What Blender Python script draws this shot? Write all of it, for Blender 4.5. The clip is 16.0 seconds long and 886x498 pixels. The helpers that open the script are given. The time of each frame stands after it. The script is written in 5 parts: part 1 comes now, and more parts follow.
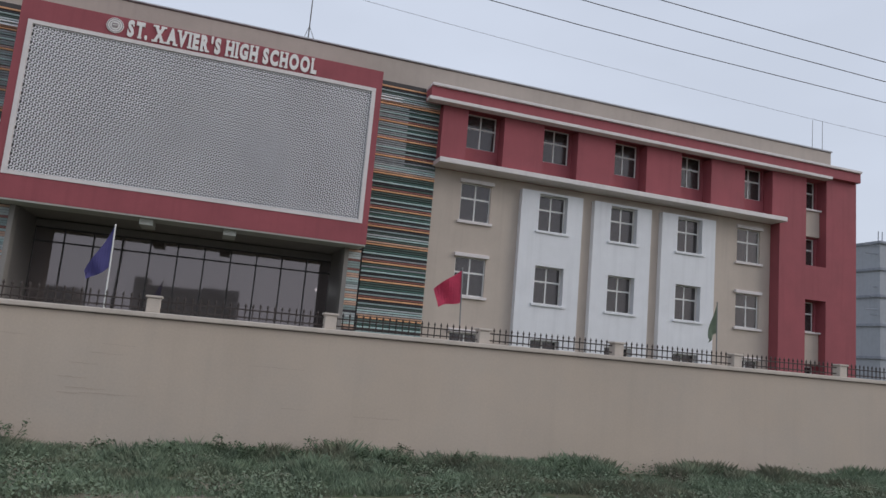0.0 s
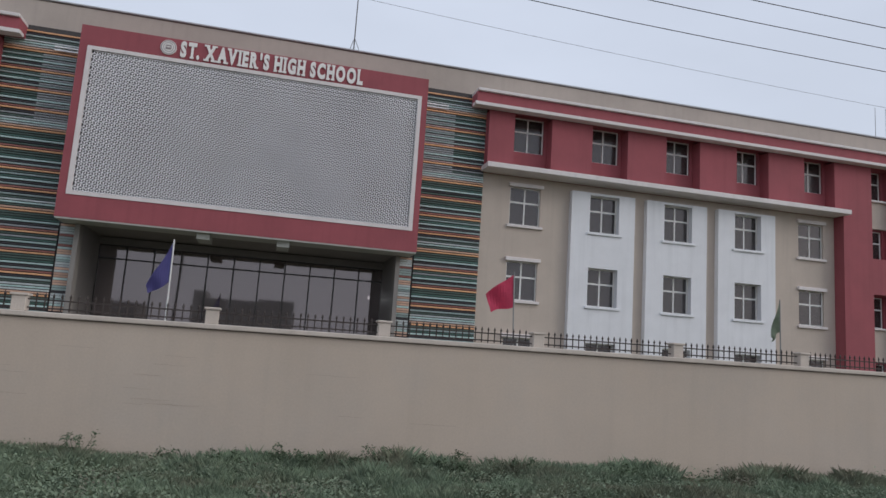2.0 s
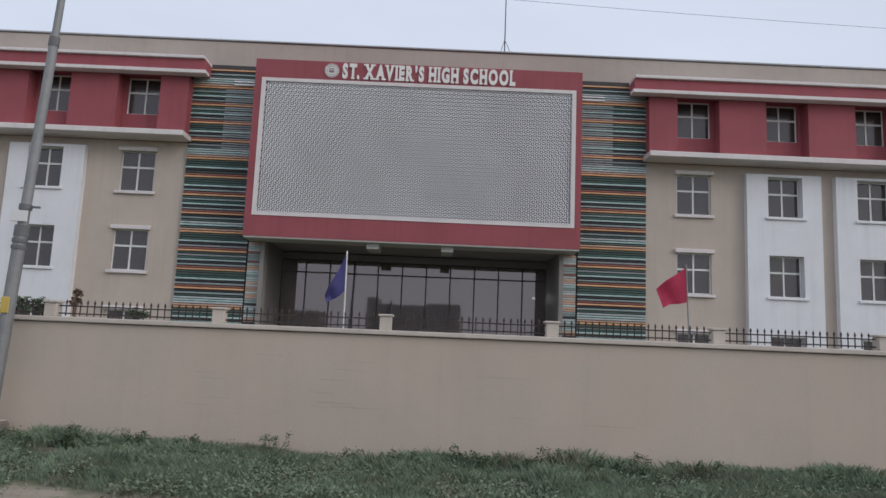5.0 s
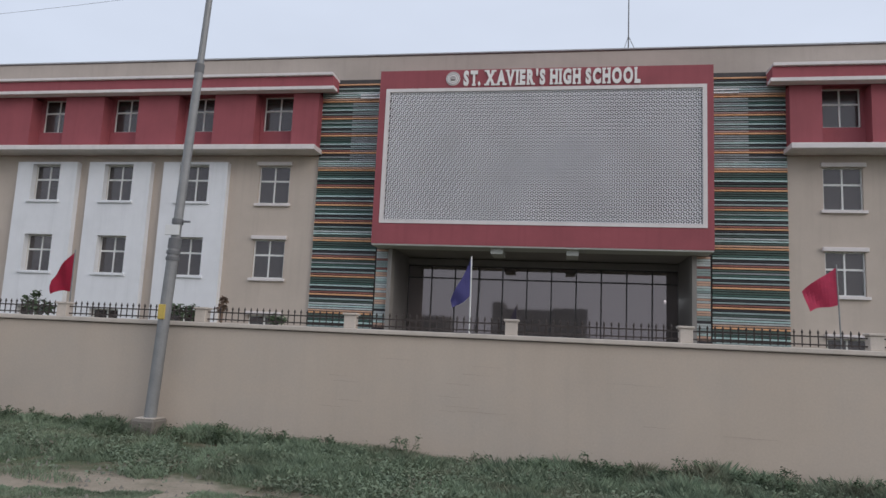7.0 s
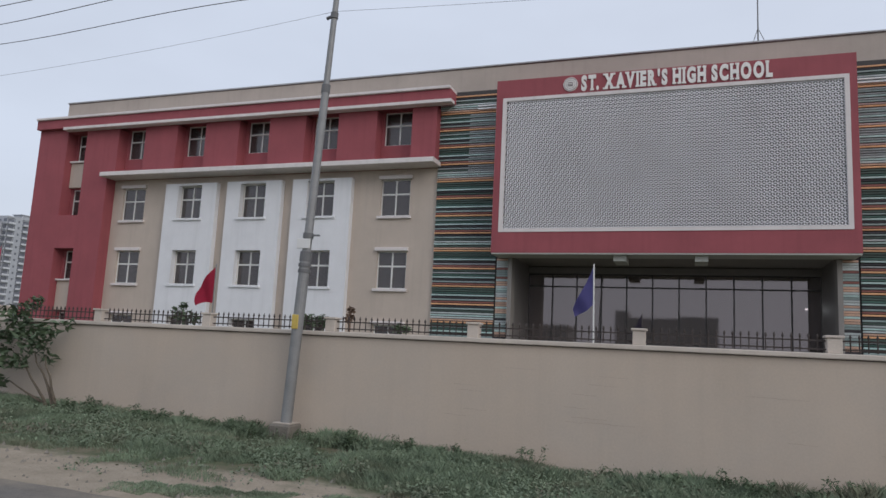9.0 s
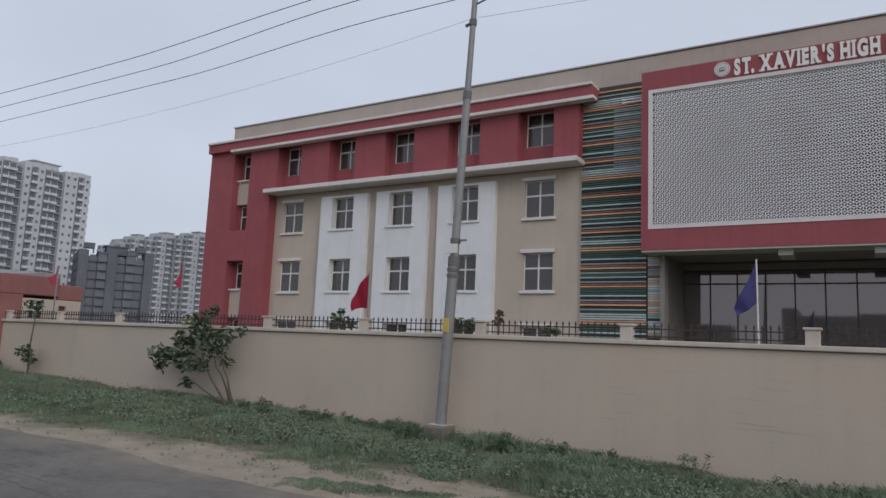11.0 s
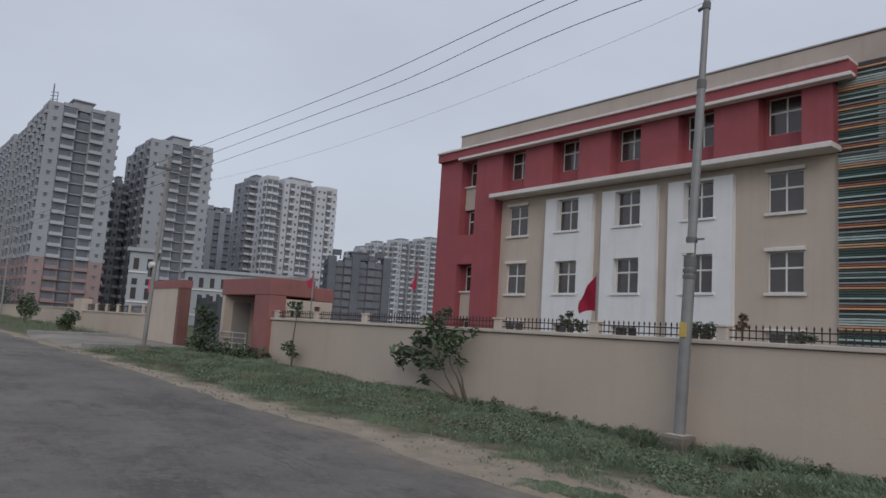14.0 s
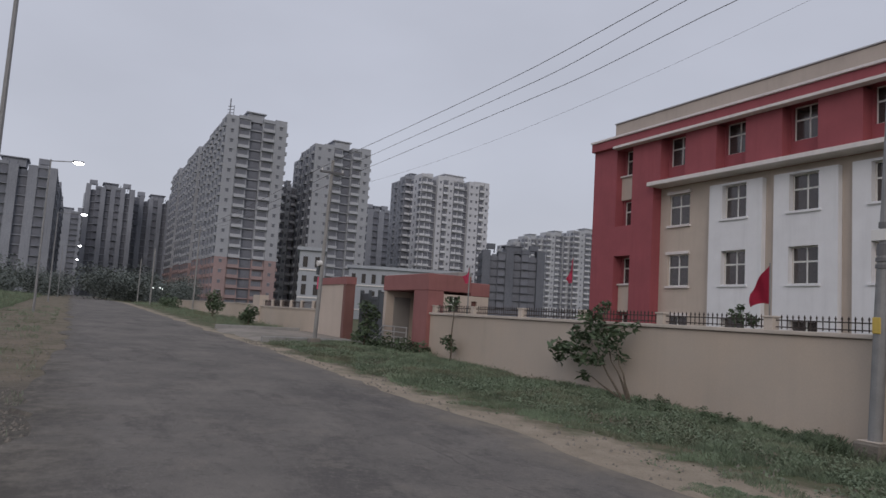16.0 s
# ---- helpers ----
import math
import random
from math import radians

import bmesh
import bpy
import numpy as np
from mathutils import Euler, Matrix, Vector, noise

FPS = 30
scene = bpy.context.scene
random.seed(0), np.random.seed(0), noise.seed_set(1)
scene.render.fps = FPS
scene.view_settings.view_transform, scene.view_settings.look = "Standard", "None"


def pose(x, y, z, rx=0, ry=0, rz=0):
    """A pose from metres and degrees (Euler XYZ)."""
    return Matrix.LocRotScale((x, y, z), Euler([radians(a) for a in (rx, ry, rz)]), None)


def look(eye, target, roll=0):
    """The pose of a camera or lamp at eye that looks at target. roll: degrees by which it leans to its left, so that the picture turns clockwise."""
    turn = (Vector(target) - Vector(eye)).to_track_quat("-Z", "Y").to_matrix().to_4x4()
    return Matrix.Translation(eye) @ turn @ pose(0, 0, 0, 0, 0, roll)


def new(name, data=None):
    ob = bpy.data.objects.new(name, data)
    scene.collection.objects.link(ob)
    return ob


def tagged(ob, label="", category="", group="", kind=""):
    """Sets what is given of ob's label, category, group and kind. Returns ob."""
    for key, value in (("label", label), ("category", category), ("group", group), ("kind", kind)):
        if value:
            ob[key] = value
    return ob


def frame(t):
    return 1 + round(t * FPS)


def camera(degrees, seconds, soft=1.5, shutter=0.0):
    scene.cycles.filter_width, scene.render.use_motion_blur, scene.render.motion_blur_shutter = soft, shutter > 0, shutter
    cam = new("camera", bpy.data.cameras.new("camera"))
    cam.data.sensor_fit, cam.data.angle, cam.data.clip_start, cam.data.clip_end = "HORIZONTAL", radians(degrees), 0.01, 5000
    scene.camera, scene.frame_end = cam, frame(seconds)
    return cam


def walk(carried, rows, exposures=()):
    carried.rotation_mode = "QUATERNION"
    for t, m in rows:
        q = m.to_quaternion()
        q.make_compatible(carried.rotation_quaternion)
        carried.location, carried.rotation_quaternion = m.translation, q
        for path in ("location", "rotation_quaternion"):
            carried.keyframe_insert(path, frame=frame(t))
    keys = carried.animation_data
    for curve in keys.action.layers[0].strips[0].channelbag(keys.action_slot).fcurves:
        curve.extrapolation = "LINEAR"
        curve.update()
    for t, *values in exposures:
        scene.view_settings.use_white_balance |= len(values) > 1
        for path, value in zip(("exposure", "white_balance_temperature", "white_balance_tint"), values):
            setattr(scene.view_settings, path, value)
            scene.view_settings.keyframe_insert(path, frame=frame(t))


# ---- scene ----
cam = camera(64.54, 16.0)

# seconds, eye, then heading to the left of the facade's normal, pitch and lean in degrees
PATH = [
    (0.0, 0.083, -0.069, 1.780, -17.76, 8.30, 5.02),
    (0.5, 0.080, -0.063, 1.777, -16.84, 8.15, 4.92),
    (1.0, 0.077, -0.054, 1.774, -16.20, 8.54, 4.60),
    (1.5, 0.072, -0.039, 1.758, -14.96, 8.53, 3.96),
    (2.0, 0.084, -0.020, 1.765, -13.59, 8.49, 3.84),
    (2.5, 0.085, -0.022, 1.769, -12.60, 8.41, 3.72),
    (3.0, 0.085, -0.017, 1.776, -10.72, 8.22, 3.54),
    (3.5, 0.071, 0.005, 1.784, -8.45, 8.19, 3.15),
    (4.0, 0.061, 0.009, 1.786, -5.76, 8.06, 2.71),
    (6.5, 0.075, 0.024, 1.793, 7.43, 7.48, 2.57),
    (7.0, 0.065, 0.028, 1.796, 9.89, 7.71, 2.64),
    (7.5, 0.054, 0.031, 1.800, 12.23, 7.92, 2.84),
    (8.0, 0.048, 0.024, 1.792, 14.66, 8.00, 2.84),
    (8.5, 0.029, 0.019, 1.796, 17.26, 8.11, 2.88),
    (9.0, 0.013, 0.021, 1.793, 19.66, 8.00, 2.86),
    (9.2, 0.002, 0.026, 1.790, 20.64, 7.87, 2.94),
    (11.5, -0.023, 0.016, 1.803, 34.85, 7.83, 2.53),
    (12.0, -0.053, 0.019, 1.814, 38.21, 7.91, 2.83),
    (12.5, -0.060, 0.024, 1.816, 41.98, 7.67, 2.60),
    (13.0, -0.078, 0.030, 1.811, 44.93, 7.38, 2.70),
    (13.5, -0.120, 0.026, 1.811, 47.67, 7.09, 3.17),
    (14.0, -0.106, 0.008, 1.800, 49.86, 6.87, 3.60),
    (14.5, -0.107, -0.002, 1.817, 53.81, 6.50, 3.51),
    (15.0, -0.123, -0.005, 1.818, 57.03, 6.24, 3.58),
    (15.5, -0.142, -0.008, 1.819, 60.69, 6.14, 3.50),
    (16.0, -0.169, -0.013, 1.842, 62.34, 5.54, 3.54),
]


def pose_row(t, x, y, z, yaw, pitch, lean):
    a, b = radians(yaw), radians(pitch)
    ahead = Vector((-math.sin(a) * math.cos(b), math.cos(a) * math.cos(b), math.sin(b)))
    return t, look((x, y, z), Vector((x, y, z)) + ahead * 10, lean)


EXPOSURES = [(0.0, 0.27, 6380, 11), (4.0, 0.36, 6380, 11), (7.0, 0.38, 6380, 11), (9.0, 0.30, 6400, 11), (12.5, 0.02, 6430, 11), (13.5, 0.0, 6450, 11), (15.2, -0.02, 6550, 13), (16.0, -0.12, 6640, 15)]
SKY, SUN = 0.113, 0.6
walk(cam, [pose_row(*r) for r in PATH], EXPOSURES)

# ---------------------------------------------------------------- light
world = bpy.data.worlds.new("overcast_sky")
scene.world = world
world.use_nodes = True
wn, wl = world.node_tree.nodes, world.node_tree.links
wn.clear()
sky = wn.new("ShaderNodeTexSky")
sky.sky_type = "NISHITA"
sky.sun_disc = False
sky.sun_elevation, sky.sun_rotation = radians(30), radians(121)
sky.air_density, sky.dust_density, sky.ozone_density = 1.2, 4.0, 1.5
veil = wn.new("ShaderNodeMixRGB")
veil.inputs[0].default_value = 0.88
veil.inputs[2].default_value = (4.88, 5.28, 6.05, 1)
wback = wn.new("ShaderNodeBackground")
wback.inputs[1].default_value = SKY
wout = wn.new("ShaderNodeOutputWorld")
wl.new(sky.outputs[0], veil.inputs[1])
cloud = wn.new("ShaderNodeTexNoise")
cloud.inputs["Scale"].default_value, cloud.inputs["Detail"].default_value = 2.2, 4
wco = wn.new("ShaderNodeTexCoord")
wmap = wn.new("ShaderNodeMapping")
wmap.inputs["Scale"].default_value = (1, 1, 2.5)
wl.new(wco.outputs["Generated"], wmap.inputs["Vector"])
wl.new(wmap.outputs[0], cloud.inputs["Vector"])
shade = wn.new("ShaderNodeMapRange")
shade.inputs[1].default_value, shade.inputs[2].default_value, shade.inputs[3].default_value, shade.inputs[4].default_value = 0.3, 0.7, 0.94, 1.06
wl.new(cloud.outputs["Fac"], shade.inputs[0])
cloudy = wn.new("ShaderNodeVectorMath")
cloudy.operation = "SCALE"
wl.new(veil.outputs[0], cloudy.inputs[0])
wl.new(shade.outputs[0], cloudy.inputs["Scale"])
wl.new(cloudy.outputs[0], wback.inputs[0])
wl.new(wback.outputs[0], wout.inputs[0])

sun = new("sun", bpy.data.lights.new("sun", "SUN"))
sun.data.energy, sun.data.angle, sun.data.color = SUN, radians(35), (1.0, 0.96, 0.9)
sun.matrix_world = look((60, -38, 40), (0, 0, 0))


# ---------------------------------------------------------------- materials
def material(name, colour, rough=0.8, vary=0.12, scale=1.0, bump=0.15, fine=60.0, metal=0.0, streak=0.0, spec=0.3, per_piece=0.0, second=None, second_amount=0.5, bump_scale=None):
    """A rough painted, mineral or metal surface: cloudy variation, grain, optional rain streaks and a second colour in patches."""
    m = bpy.data.materials.new(name)
    m.use_nodes = True
    n, l = m.node_tree.nodes, m.node_tree.links
    b = n["Principled BSDF"]
    b.inputs["Metallic"].default_value = metal
    b.inputs["Specular IOR Level"].default_value = spec
    geo = n.new("ShaderNodeNewGeometry")
    big = n.new("ShaderNodeTexNoise")
    big.inputs["Scale"].default_value = scale
    big.inputs["Detail"].default_value = 6
    big.inputs["Roughness"].default_value = 0.62
    l.new(geo.outputs["Position"], big.inputs["Vector"])
    grain = n.new("ShaderNodeTexNoise")
    grain.inputs["Scale"].default_value = fine
    grain.inputs["Detail"].default_value = 3
    l.new(geo.outputs["Position"], grain.inputs["Vector"])
    ramp = n.new("ShaderNodeMapRange")
    ramp.inputs[1].default_value, ramp.inputs[2].default_value = 0.3, 0.7
    ramp.inputs[3].default_value, ramp.inputs[4].default_value = 1 - vary, 1 + vary
    l.new(big.outputs["Fac"], ramp.inputs[0])
    gr = n.new("ShaderNodeMapRange")
    gr.inputs[1].default_value, gr.inputs[2].default_value = 0.3, 0.7
    gr.inputs[3].default_value, gr.inputs[4].default_value = 1 - vary * 0.5, 1 + vary * 0.5
    l.new(grain.outputs["Fac"], gr.inputs[0])
    f = n.new("ShaderNodeMath")
    f.operation = "MULTIPLY"
    l.new(ramp.outputs[0], f.inputs[0])
    l.new(gr.outputs[0], f.inputs[1])
    last = f
    if streak:
        mp = n.new("ShaderNodeMapping")
        mp.inputs["Scale"].default_value = (3.0, 3.0, 0.16)
        l.new(geo.outputs["Position"], mp.inputs["Vector"])
        st = n.new("ShaderNodeTexNoise")
        st.inputs["Scale"].default_value = 1.3
        st.inputs["Detail"].default_value = 5
        l.new(mp.outputs[0], st.inputs["Vector"])
        sr = n.new("ShaderNodeMapRange")
        sr.inputs[1].default_value, sr.inputs[2].default_value = 0.5, 0.8
        sr.inputs[3].default_value, sr.inputs[4].default_value = 1.0, 1 - streak
        l.new(st.outputs["Fac"], sr.inputs[0])
        g = n.new("ShaderNodeMath")
        g.operation = "MULTIPLY"
        l.new(last.outputs[0], g.inputs[0])
        l.new(sr.outputs[0], g.inputs[1])
        last = g
    if per_piece:
        oi = n.new("ShaderNodeObjectInfo")
        pr = n.new("ShaderNodeMapRange")
        pr.inputs[3].default_value, pr.inputs[4].default_value = 1 - per_piece, 1 + per_piece
        l.new(oi.outputs["Random"], pr.inputs[0])
        g = n.new("ShaderNodeMath")
        g.operation = "MULTIPLY"
        l.new(last.outputs[0], g.inputs[0])
        l.new(pr.outputs[0], g.inputs[1])
        last = g
    mul = n.new("ShaderNodeVectorMath")
    mul.operation = "SCALE"
    if second:
        pn = n.new("ShaderNodeTexNoise")
        pn.inputs["Scale"].default_value = scale * 0.45
        pn.inputs["Detail"].default_value = 7
        pn.inputs["Roughness"].default_value = 0.7
        l.new(geo.outputs["Position"], pn.inputs["Vector"])
        pm = n.new("ShaderNodeMapRange")
        pm.inputs[1].default_value, pm.inputs[2].default_value = 0.5 - 0.08 + (0.5 - second_amount) * 0.4, 0.5 + 0.08 + (0.5 - second_amount) * 0.4
        l.new(pn.outputs["Fac"], pm.inputs[0])
        mx = n.new("ShaderNodeMixRGB")
        mx.inputs[1].default_value, mx.inputs[2].default_value = (*colour, 1), (*second, 1)
        l.new(pm.outputs[0], mx.inputs[0])
        l.new(mx.outputs[0], mul.inputs[0])
    else:
        mul.inputs[0].default_value = colour
    l.new(last.outputs[0], mul.inputs["Scale"])
    l.new(mul.outputs[0], b.inputs["Base Color"])
    rr = n.new("ShaderNodeMapRange")
    rr.inputs[3].default_value, rr.inputs[4].default_value = max(rough - 0.12, 0.05), min(rough + 0.12, 1)
    l.new(big.outputs["Fac"], rr.inputs[0])
    l.new(rr.outputs[0], b.inputs["Roughness"])
    if bump:
        bp = n.new("ShaderNodeBump")
        bp.inputs["Strength"].default_value = bump
        bp.inputs["Distance"].default_value = 0.02
        l.new(grain.outputs["Fac"], bp.inputs["Height"])
        l.new(bp.outputs[0], b.inputs["Normal"])
    return m


def glass(name, tint, gloss=0.1, rough=0.02, dust=0.0, dust_colour=(0.13, 0.12, 0.115), mirror=(0.9, 0.85, 0.85)):
    """A tinted pane with a film of dust: what lies behind shows through darkened, the surroundings are mirrored in it."""
    m = bpy.data.materials.new(name)
    m.use_nodes = True
    n, l = m.node_tree.nodes, m.node_tree.links
    n.clear()
    out = n.new("ShaderNodeOutputMaterial")
    mix = n.new("ShaderNodeMixShader")
    tr = n.new("ShaderNodeBsdfTransparent")
    tr.inputs[0].default_value = (*tint, 1)
    gl = n.new("ShaderNodeBsdfGlossy")
    gl.inputs["Roughness"].default_value = rough
    gl.inputs["Color"].default_value = (*mirror, 1)
    fr = n.new("ShaderNodeFresnel")
    fr.inputs[0].default_value = 1.5
    ad = n.new("ShaderNodeMath")
    ad.operation = "ADD"
    ad.inputs[1].default_value = gloss
    l.new(fr.outputs[0], ad.inputs[0])
    l.new(ad.outputs[0], mix.inputs[0])
    df = n.new("ShaderNodeBsdfDiffuse")
    df.inputs[0].default_value = (*dust_colour, 1)
    film = n.new("ShaderNodeMixShader")
    film.inputs[0].default_value = dust
    l.new(tr.outputs[0], film.inputs[1])
    l.new(df.outputs[0], film.inputs[2])
    l.new(film.outputs[0], mix.inputs[1])
    l.new(gl.outputs[0], mix.inputs[2])
    l.new(mix.outputs[0], out.inputs[0])
    return m


def glow(name, colour, strength):
    m = bpy.data.materials.new(name)
    m.use_nodes = True
    b = m.node_tree.nodes["Principled BSDF"]
    b.inputs["Base Color"].default_value = (*colour, 1)
    b.inputs["Emission Color"].default_value = (*colour, 1)
    b.inputs["Emission Strength"].default_value = strength
    return m


BEIGE = material("beige_plaster", (0.535, 0.455, 0.39), 0.9, 0.07, 0.5, 0.25, 45, streak=0.08)
BEIGE_WALL = material("beige_wall_paint", (0.515, 0.43, 0.354), 0.9, 0.06, 0.35, 0.05, 30, streak=0.05, second=(0.478, 0.412, 0.352), second_amount=0.45)
PARAPET = material("parapet_plaster", (0.445, 0.383, 0.338), 0.9, 0.08, 0.5, 0.2, 45, streak=0.07)
RED = material("brick_red_paint", (0.325, 0.088, 0.102), 0.75, 0.10, 0.7, 0.2, 40, streak=0.12)
GATE_RED = material("terracotta_paint", (0.305, 0.133, 0.127), 0.8, 0.10, 0.9, 0.2, 40, streak=0.12)
WHITE = material("white_plaster", (0.77, 0.77, 0.79), 0.85, 0.05, 0.6, 0.2, 40, streak=0.08)
COPING = material("weathered_coping", (0.54, 0.475, 0.415), 0.85, 0.10, 1.2, 0.2, 40, streak=0.12)
DARK_LINE = material("thin_dark_line", (0.17, 0.14, 0.125), 0.95, 0.25, 2.0, 0.2, 40)
FOOTING = material("dirty_footing", (0.20, 0.18, 0.155), 0.95, 0.2, 4.0, 0.4, 40)
TRIM = material("white_trim", (0.72, 0.665, 0.65), 0.8, 0.06, 1.5, 0.15, 40, streak=0.10)
FRAME = material("white_frame", (0.74, 0.73, 0.71), 0.5, 0.04, 2.0, 0.05, 60)
CONCRETE = material("raw_concrete", (0.30, 0.295, 0.285), 0.9, 0.14, 1.2, 0.3, 40, streak=0.2)
CAP_GREY = material("pale_grey_cap", (0.46, 0.47, 0.49), 0.7, 0.08, 1.0, 0.1, 40)
BRIGHT_STEEL = material("stainless_rail", (0.55, 0.54, 0.53), 0.4, 0.06, 4.0, 0.03, 60, metal=0.5)
# Paler copy of the soffit grey: light on the underside put into colour.
SOFFIT_LIT = material("lit_soffit_grey", (0.5, 0.5, 0.47), 0.9, 0.06, 0.9, 0.2, 40)
SOFFIT = material("render_and_shade_grey", (0.27, 0.25, 0.235), 0.9, 0.08, 0.9, 0.2, 40)
SLAT_BACK = material("slat_gap_dark", (0.07, 0.066, 0.066), 0.8, 0.15, 1.0, 0.1, 50)
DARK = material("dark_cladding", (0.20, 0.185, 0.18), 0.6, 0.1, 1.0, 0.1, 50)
INTERIOR = material("dim_interior_plaster", (0.42, 0.38, 0.35), 0.9, 0.1, 0.4, 0.1, 30)
MULLION = material("dark_mullion", (0.06, 0.056, 0.055), 0.45, 0.08, 3.0, 0.05, 60, metal=0.3)
IRON = material("black_iron", (0.062, 0.05, 0.046), 0.6, 0.2, 6.0, 0.1, 80, metal=0.3)
STEEL = material("galvanised_steel", (0.29, 0.29, 0.29), 0.6, 0.12, 5.0, 0.08, 70, metal=0.45, streak=0.1)
STEEL_DARK = material("grey_band", (0.16, 0.16, 0.165), 0.6, 0.1, 5.0, 0.1, 70)
YELLOW = material("yellow_paint", (0.55, 0.40, 0.10), 0.6, 0.15, 6.0, 0.1, 70)
SCREEN = material("white_screen", (0.90, 0.885, 0.91), 0.6, 0.06, 0.5, 0.05, 60)
SCREEN_BACK = material("screen_void_shade", (0.055, 0.055, 0.06), 0.8, 0.35, 0.5, 0.1, 20)
LETTER = material("white_letter", (0.82, 0.79, 0.76), 0.45, 0.05, 4.0, 0.05, 60)
LETTER_DARK = material("grey_emblem_relief", (0.35, 0.3, 0.3), 0.5, 0.05, 4.0, 0.05, 60)
WINDOW_GLASS = glass("tinted_window", (0.40, 0.375, 0.37), 0.03, 0.12, 0.6, (0.088, 0.08, 0.079))
CURTAIN_GLASS = glass("smoked_glass", (0.30, 0.28, 0.28), 0.145, 0.03, 0.45, (0.19, 0.165, 0.16), (0.88, 0.78, 0.77))
PAVING = material("concrete_apron", (0.30, 0.27, 0.235), 0.9, 0.15, 0.9, 0.3, 35, second=(0.22, 0.2, 0.17), second_amount=0.4)
GRASS = material("grass_blade", (0.18, 0.232, 0.155), 0.85, 0.42, 1.1, 0.0, 12, second=(0.185, 0.18, 0.125), second_amount=0.35)
LEAF = material("tree_leaf", (0.09, 0.125, 0.072), 0.7, 0.35, 2.0, 0.0, 12)
WEED_LEAF = material("weed_leaf", (0.165, 0.21, 0.138), 0.8, 0.3, 2.0, 0.0, 12, second=(0.16, 0.13, 0.10), second_amount=0.3)
# Haze is put into the far foliage's lightened colour.
LEAF_HAZED = material("far_foliage_hazed", (0.135, 0.155, 0.142), 0.8, 0.35, 0.2, 0.0, 3)
BARK = material("grey_bark", (0.13, 0.105, 0.08), 0.95, 0.25, 6.0, 0.6, 40)
FLAG_BLUE = material("blue_cloth", (0.15, 0.14, 0.36), 0.9, 0.1, 3.0, 0.1, 60)
FLAG_RED = material("red_cloth", (0.66, 0.09, 0.17), 0.9, 0.1, 3.0, 0.1, 60)
FLAG_CRIMSON = material("crimson_cloth", (0.50, 0.04, 0.085), 0.9, 0.1, 3.0, 0.1, 60)
FLAG_GREEN = material("green_cloth", (0.24, 0.29, 0.215), 0.9, 0.1, 3.0, 0.1, 60)
GATE_BROWN = material("brown_paint_and_shade", (0.20, 0.10, 0.088), 0.8, 0.12, 0.9, 0.2, 40, streak=0.15)
GREY_METAL = material("grey_gate_paint", (0.085, 0.095, 0.105), 0.55, 0.12, 2.0, 0.1, 50)
# Bluish haze is mixed into the grey, pale and concrete tower colours.
TOWER_GREY = material("tower_grey_hazed", (0.375, 0.39, 0.42), 0.9, 0.08, 0.05, 0.0, 2, streak=0.1)
TOWER_TRIM = material("tower_white_rail", (0.62, 0.63, 0.66), 0.9, 0.08, 0.05, 0.0, 2, streak=0.1)
TOWER_PALE = material("tower_pale_hazed", (0.56, 0.57, 0.60), 0.9, 0.08, 0.05, 0.0, 2, streak=0.1)
TOWER_FAR = material("tower_far_hazed", (0.46, 0.475, 0.505), 0.9, 0.08, 0.05, 0.0, 2, streak=0.1)
TOWER_PINK = material("tower_pink_paint", (0.345, 0.255, 0.25), 0.9, 0.08, 0.05, 0.0, 2, streak=0.1)
TOWER_RAW = material("tower_concrete_hazed", (0.285, 0.30, 0.335), 0.9, 0.15, 0.08, 0.0, 2, streak=0.2)
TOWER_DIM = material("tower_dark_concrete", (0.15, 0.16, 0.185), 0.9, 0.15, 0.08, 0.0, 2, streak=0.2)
# Dark windows, and recess shade put into the wall colour.
TOWER_DARK = material("tower_recess_shade_and_window", (0.185, 0.195, 0.225), 0.8, 0.15, 0.1, 0.0, 2)
BLUE_GREY = material("blue_grey_paint", (0.40, 0.43, 0.47), 0.85, 0.08, 0.2, 0.05, 10, streak=0.12)
CRACK = material("dark_crack_filler", (0.13, 0.12, 0.113), 0.95, 0.2, 3.0, 0.4, 40)
CRACK_WALL = material("hairline_gap", (0.42, 0.35, 0.295), 0.95, 0.1, 3.0, 0.0, 40)
LAMP_GLOW = glow("lit_lamp", (0.95, 0.97, 1.0), 14)
SLATS = [material("slat_" + k, c, 0.55, 0.12, 3.0, 0.05, 50, per_piece=0.12) for k, c in (
    ("orange", (0.72, 0.39, 0.21)), ("teal", (0.43, 0.56, 0.54)), ("dark_green", (0.082, 0.115, 0.10)), ("dull_teal", (0.28, 0.345, 0.335)),
    ("maroon", (0.28, 0.12, 0.105)), ("black", (0.05, 0.045, 0.05)), ("salmon", (0.56, 0.36, 0.27)), ("grey", (0.31, 0.325, 0.33)), ("white", (0.85, 0.85, 0.85)),
    ("green", (0.07, 0.13, 0.11)), ("pale_teal", (0.48, 0.52, 0.52)), ("dusty_pink", (0.42, 0.30, 0.29)))]

# ---------------------------------------------------------------- building helpers
WORLD = {}


def thing(name, loc, label, category, group="", kind=""):
    ob = new(name)
    ob.location = loc
    ob.empty_display_size = 0.2
    WORLD[ob] = Vector(loc)
    return tagged(ob, label, category, group, kind)


def mesh_of(name, bm, mat):
    me = bpy.data.meshes.new(name)
    bm.to_mesh(me)
    bm.free()
    me.materials.append(mat)
    return me


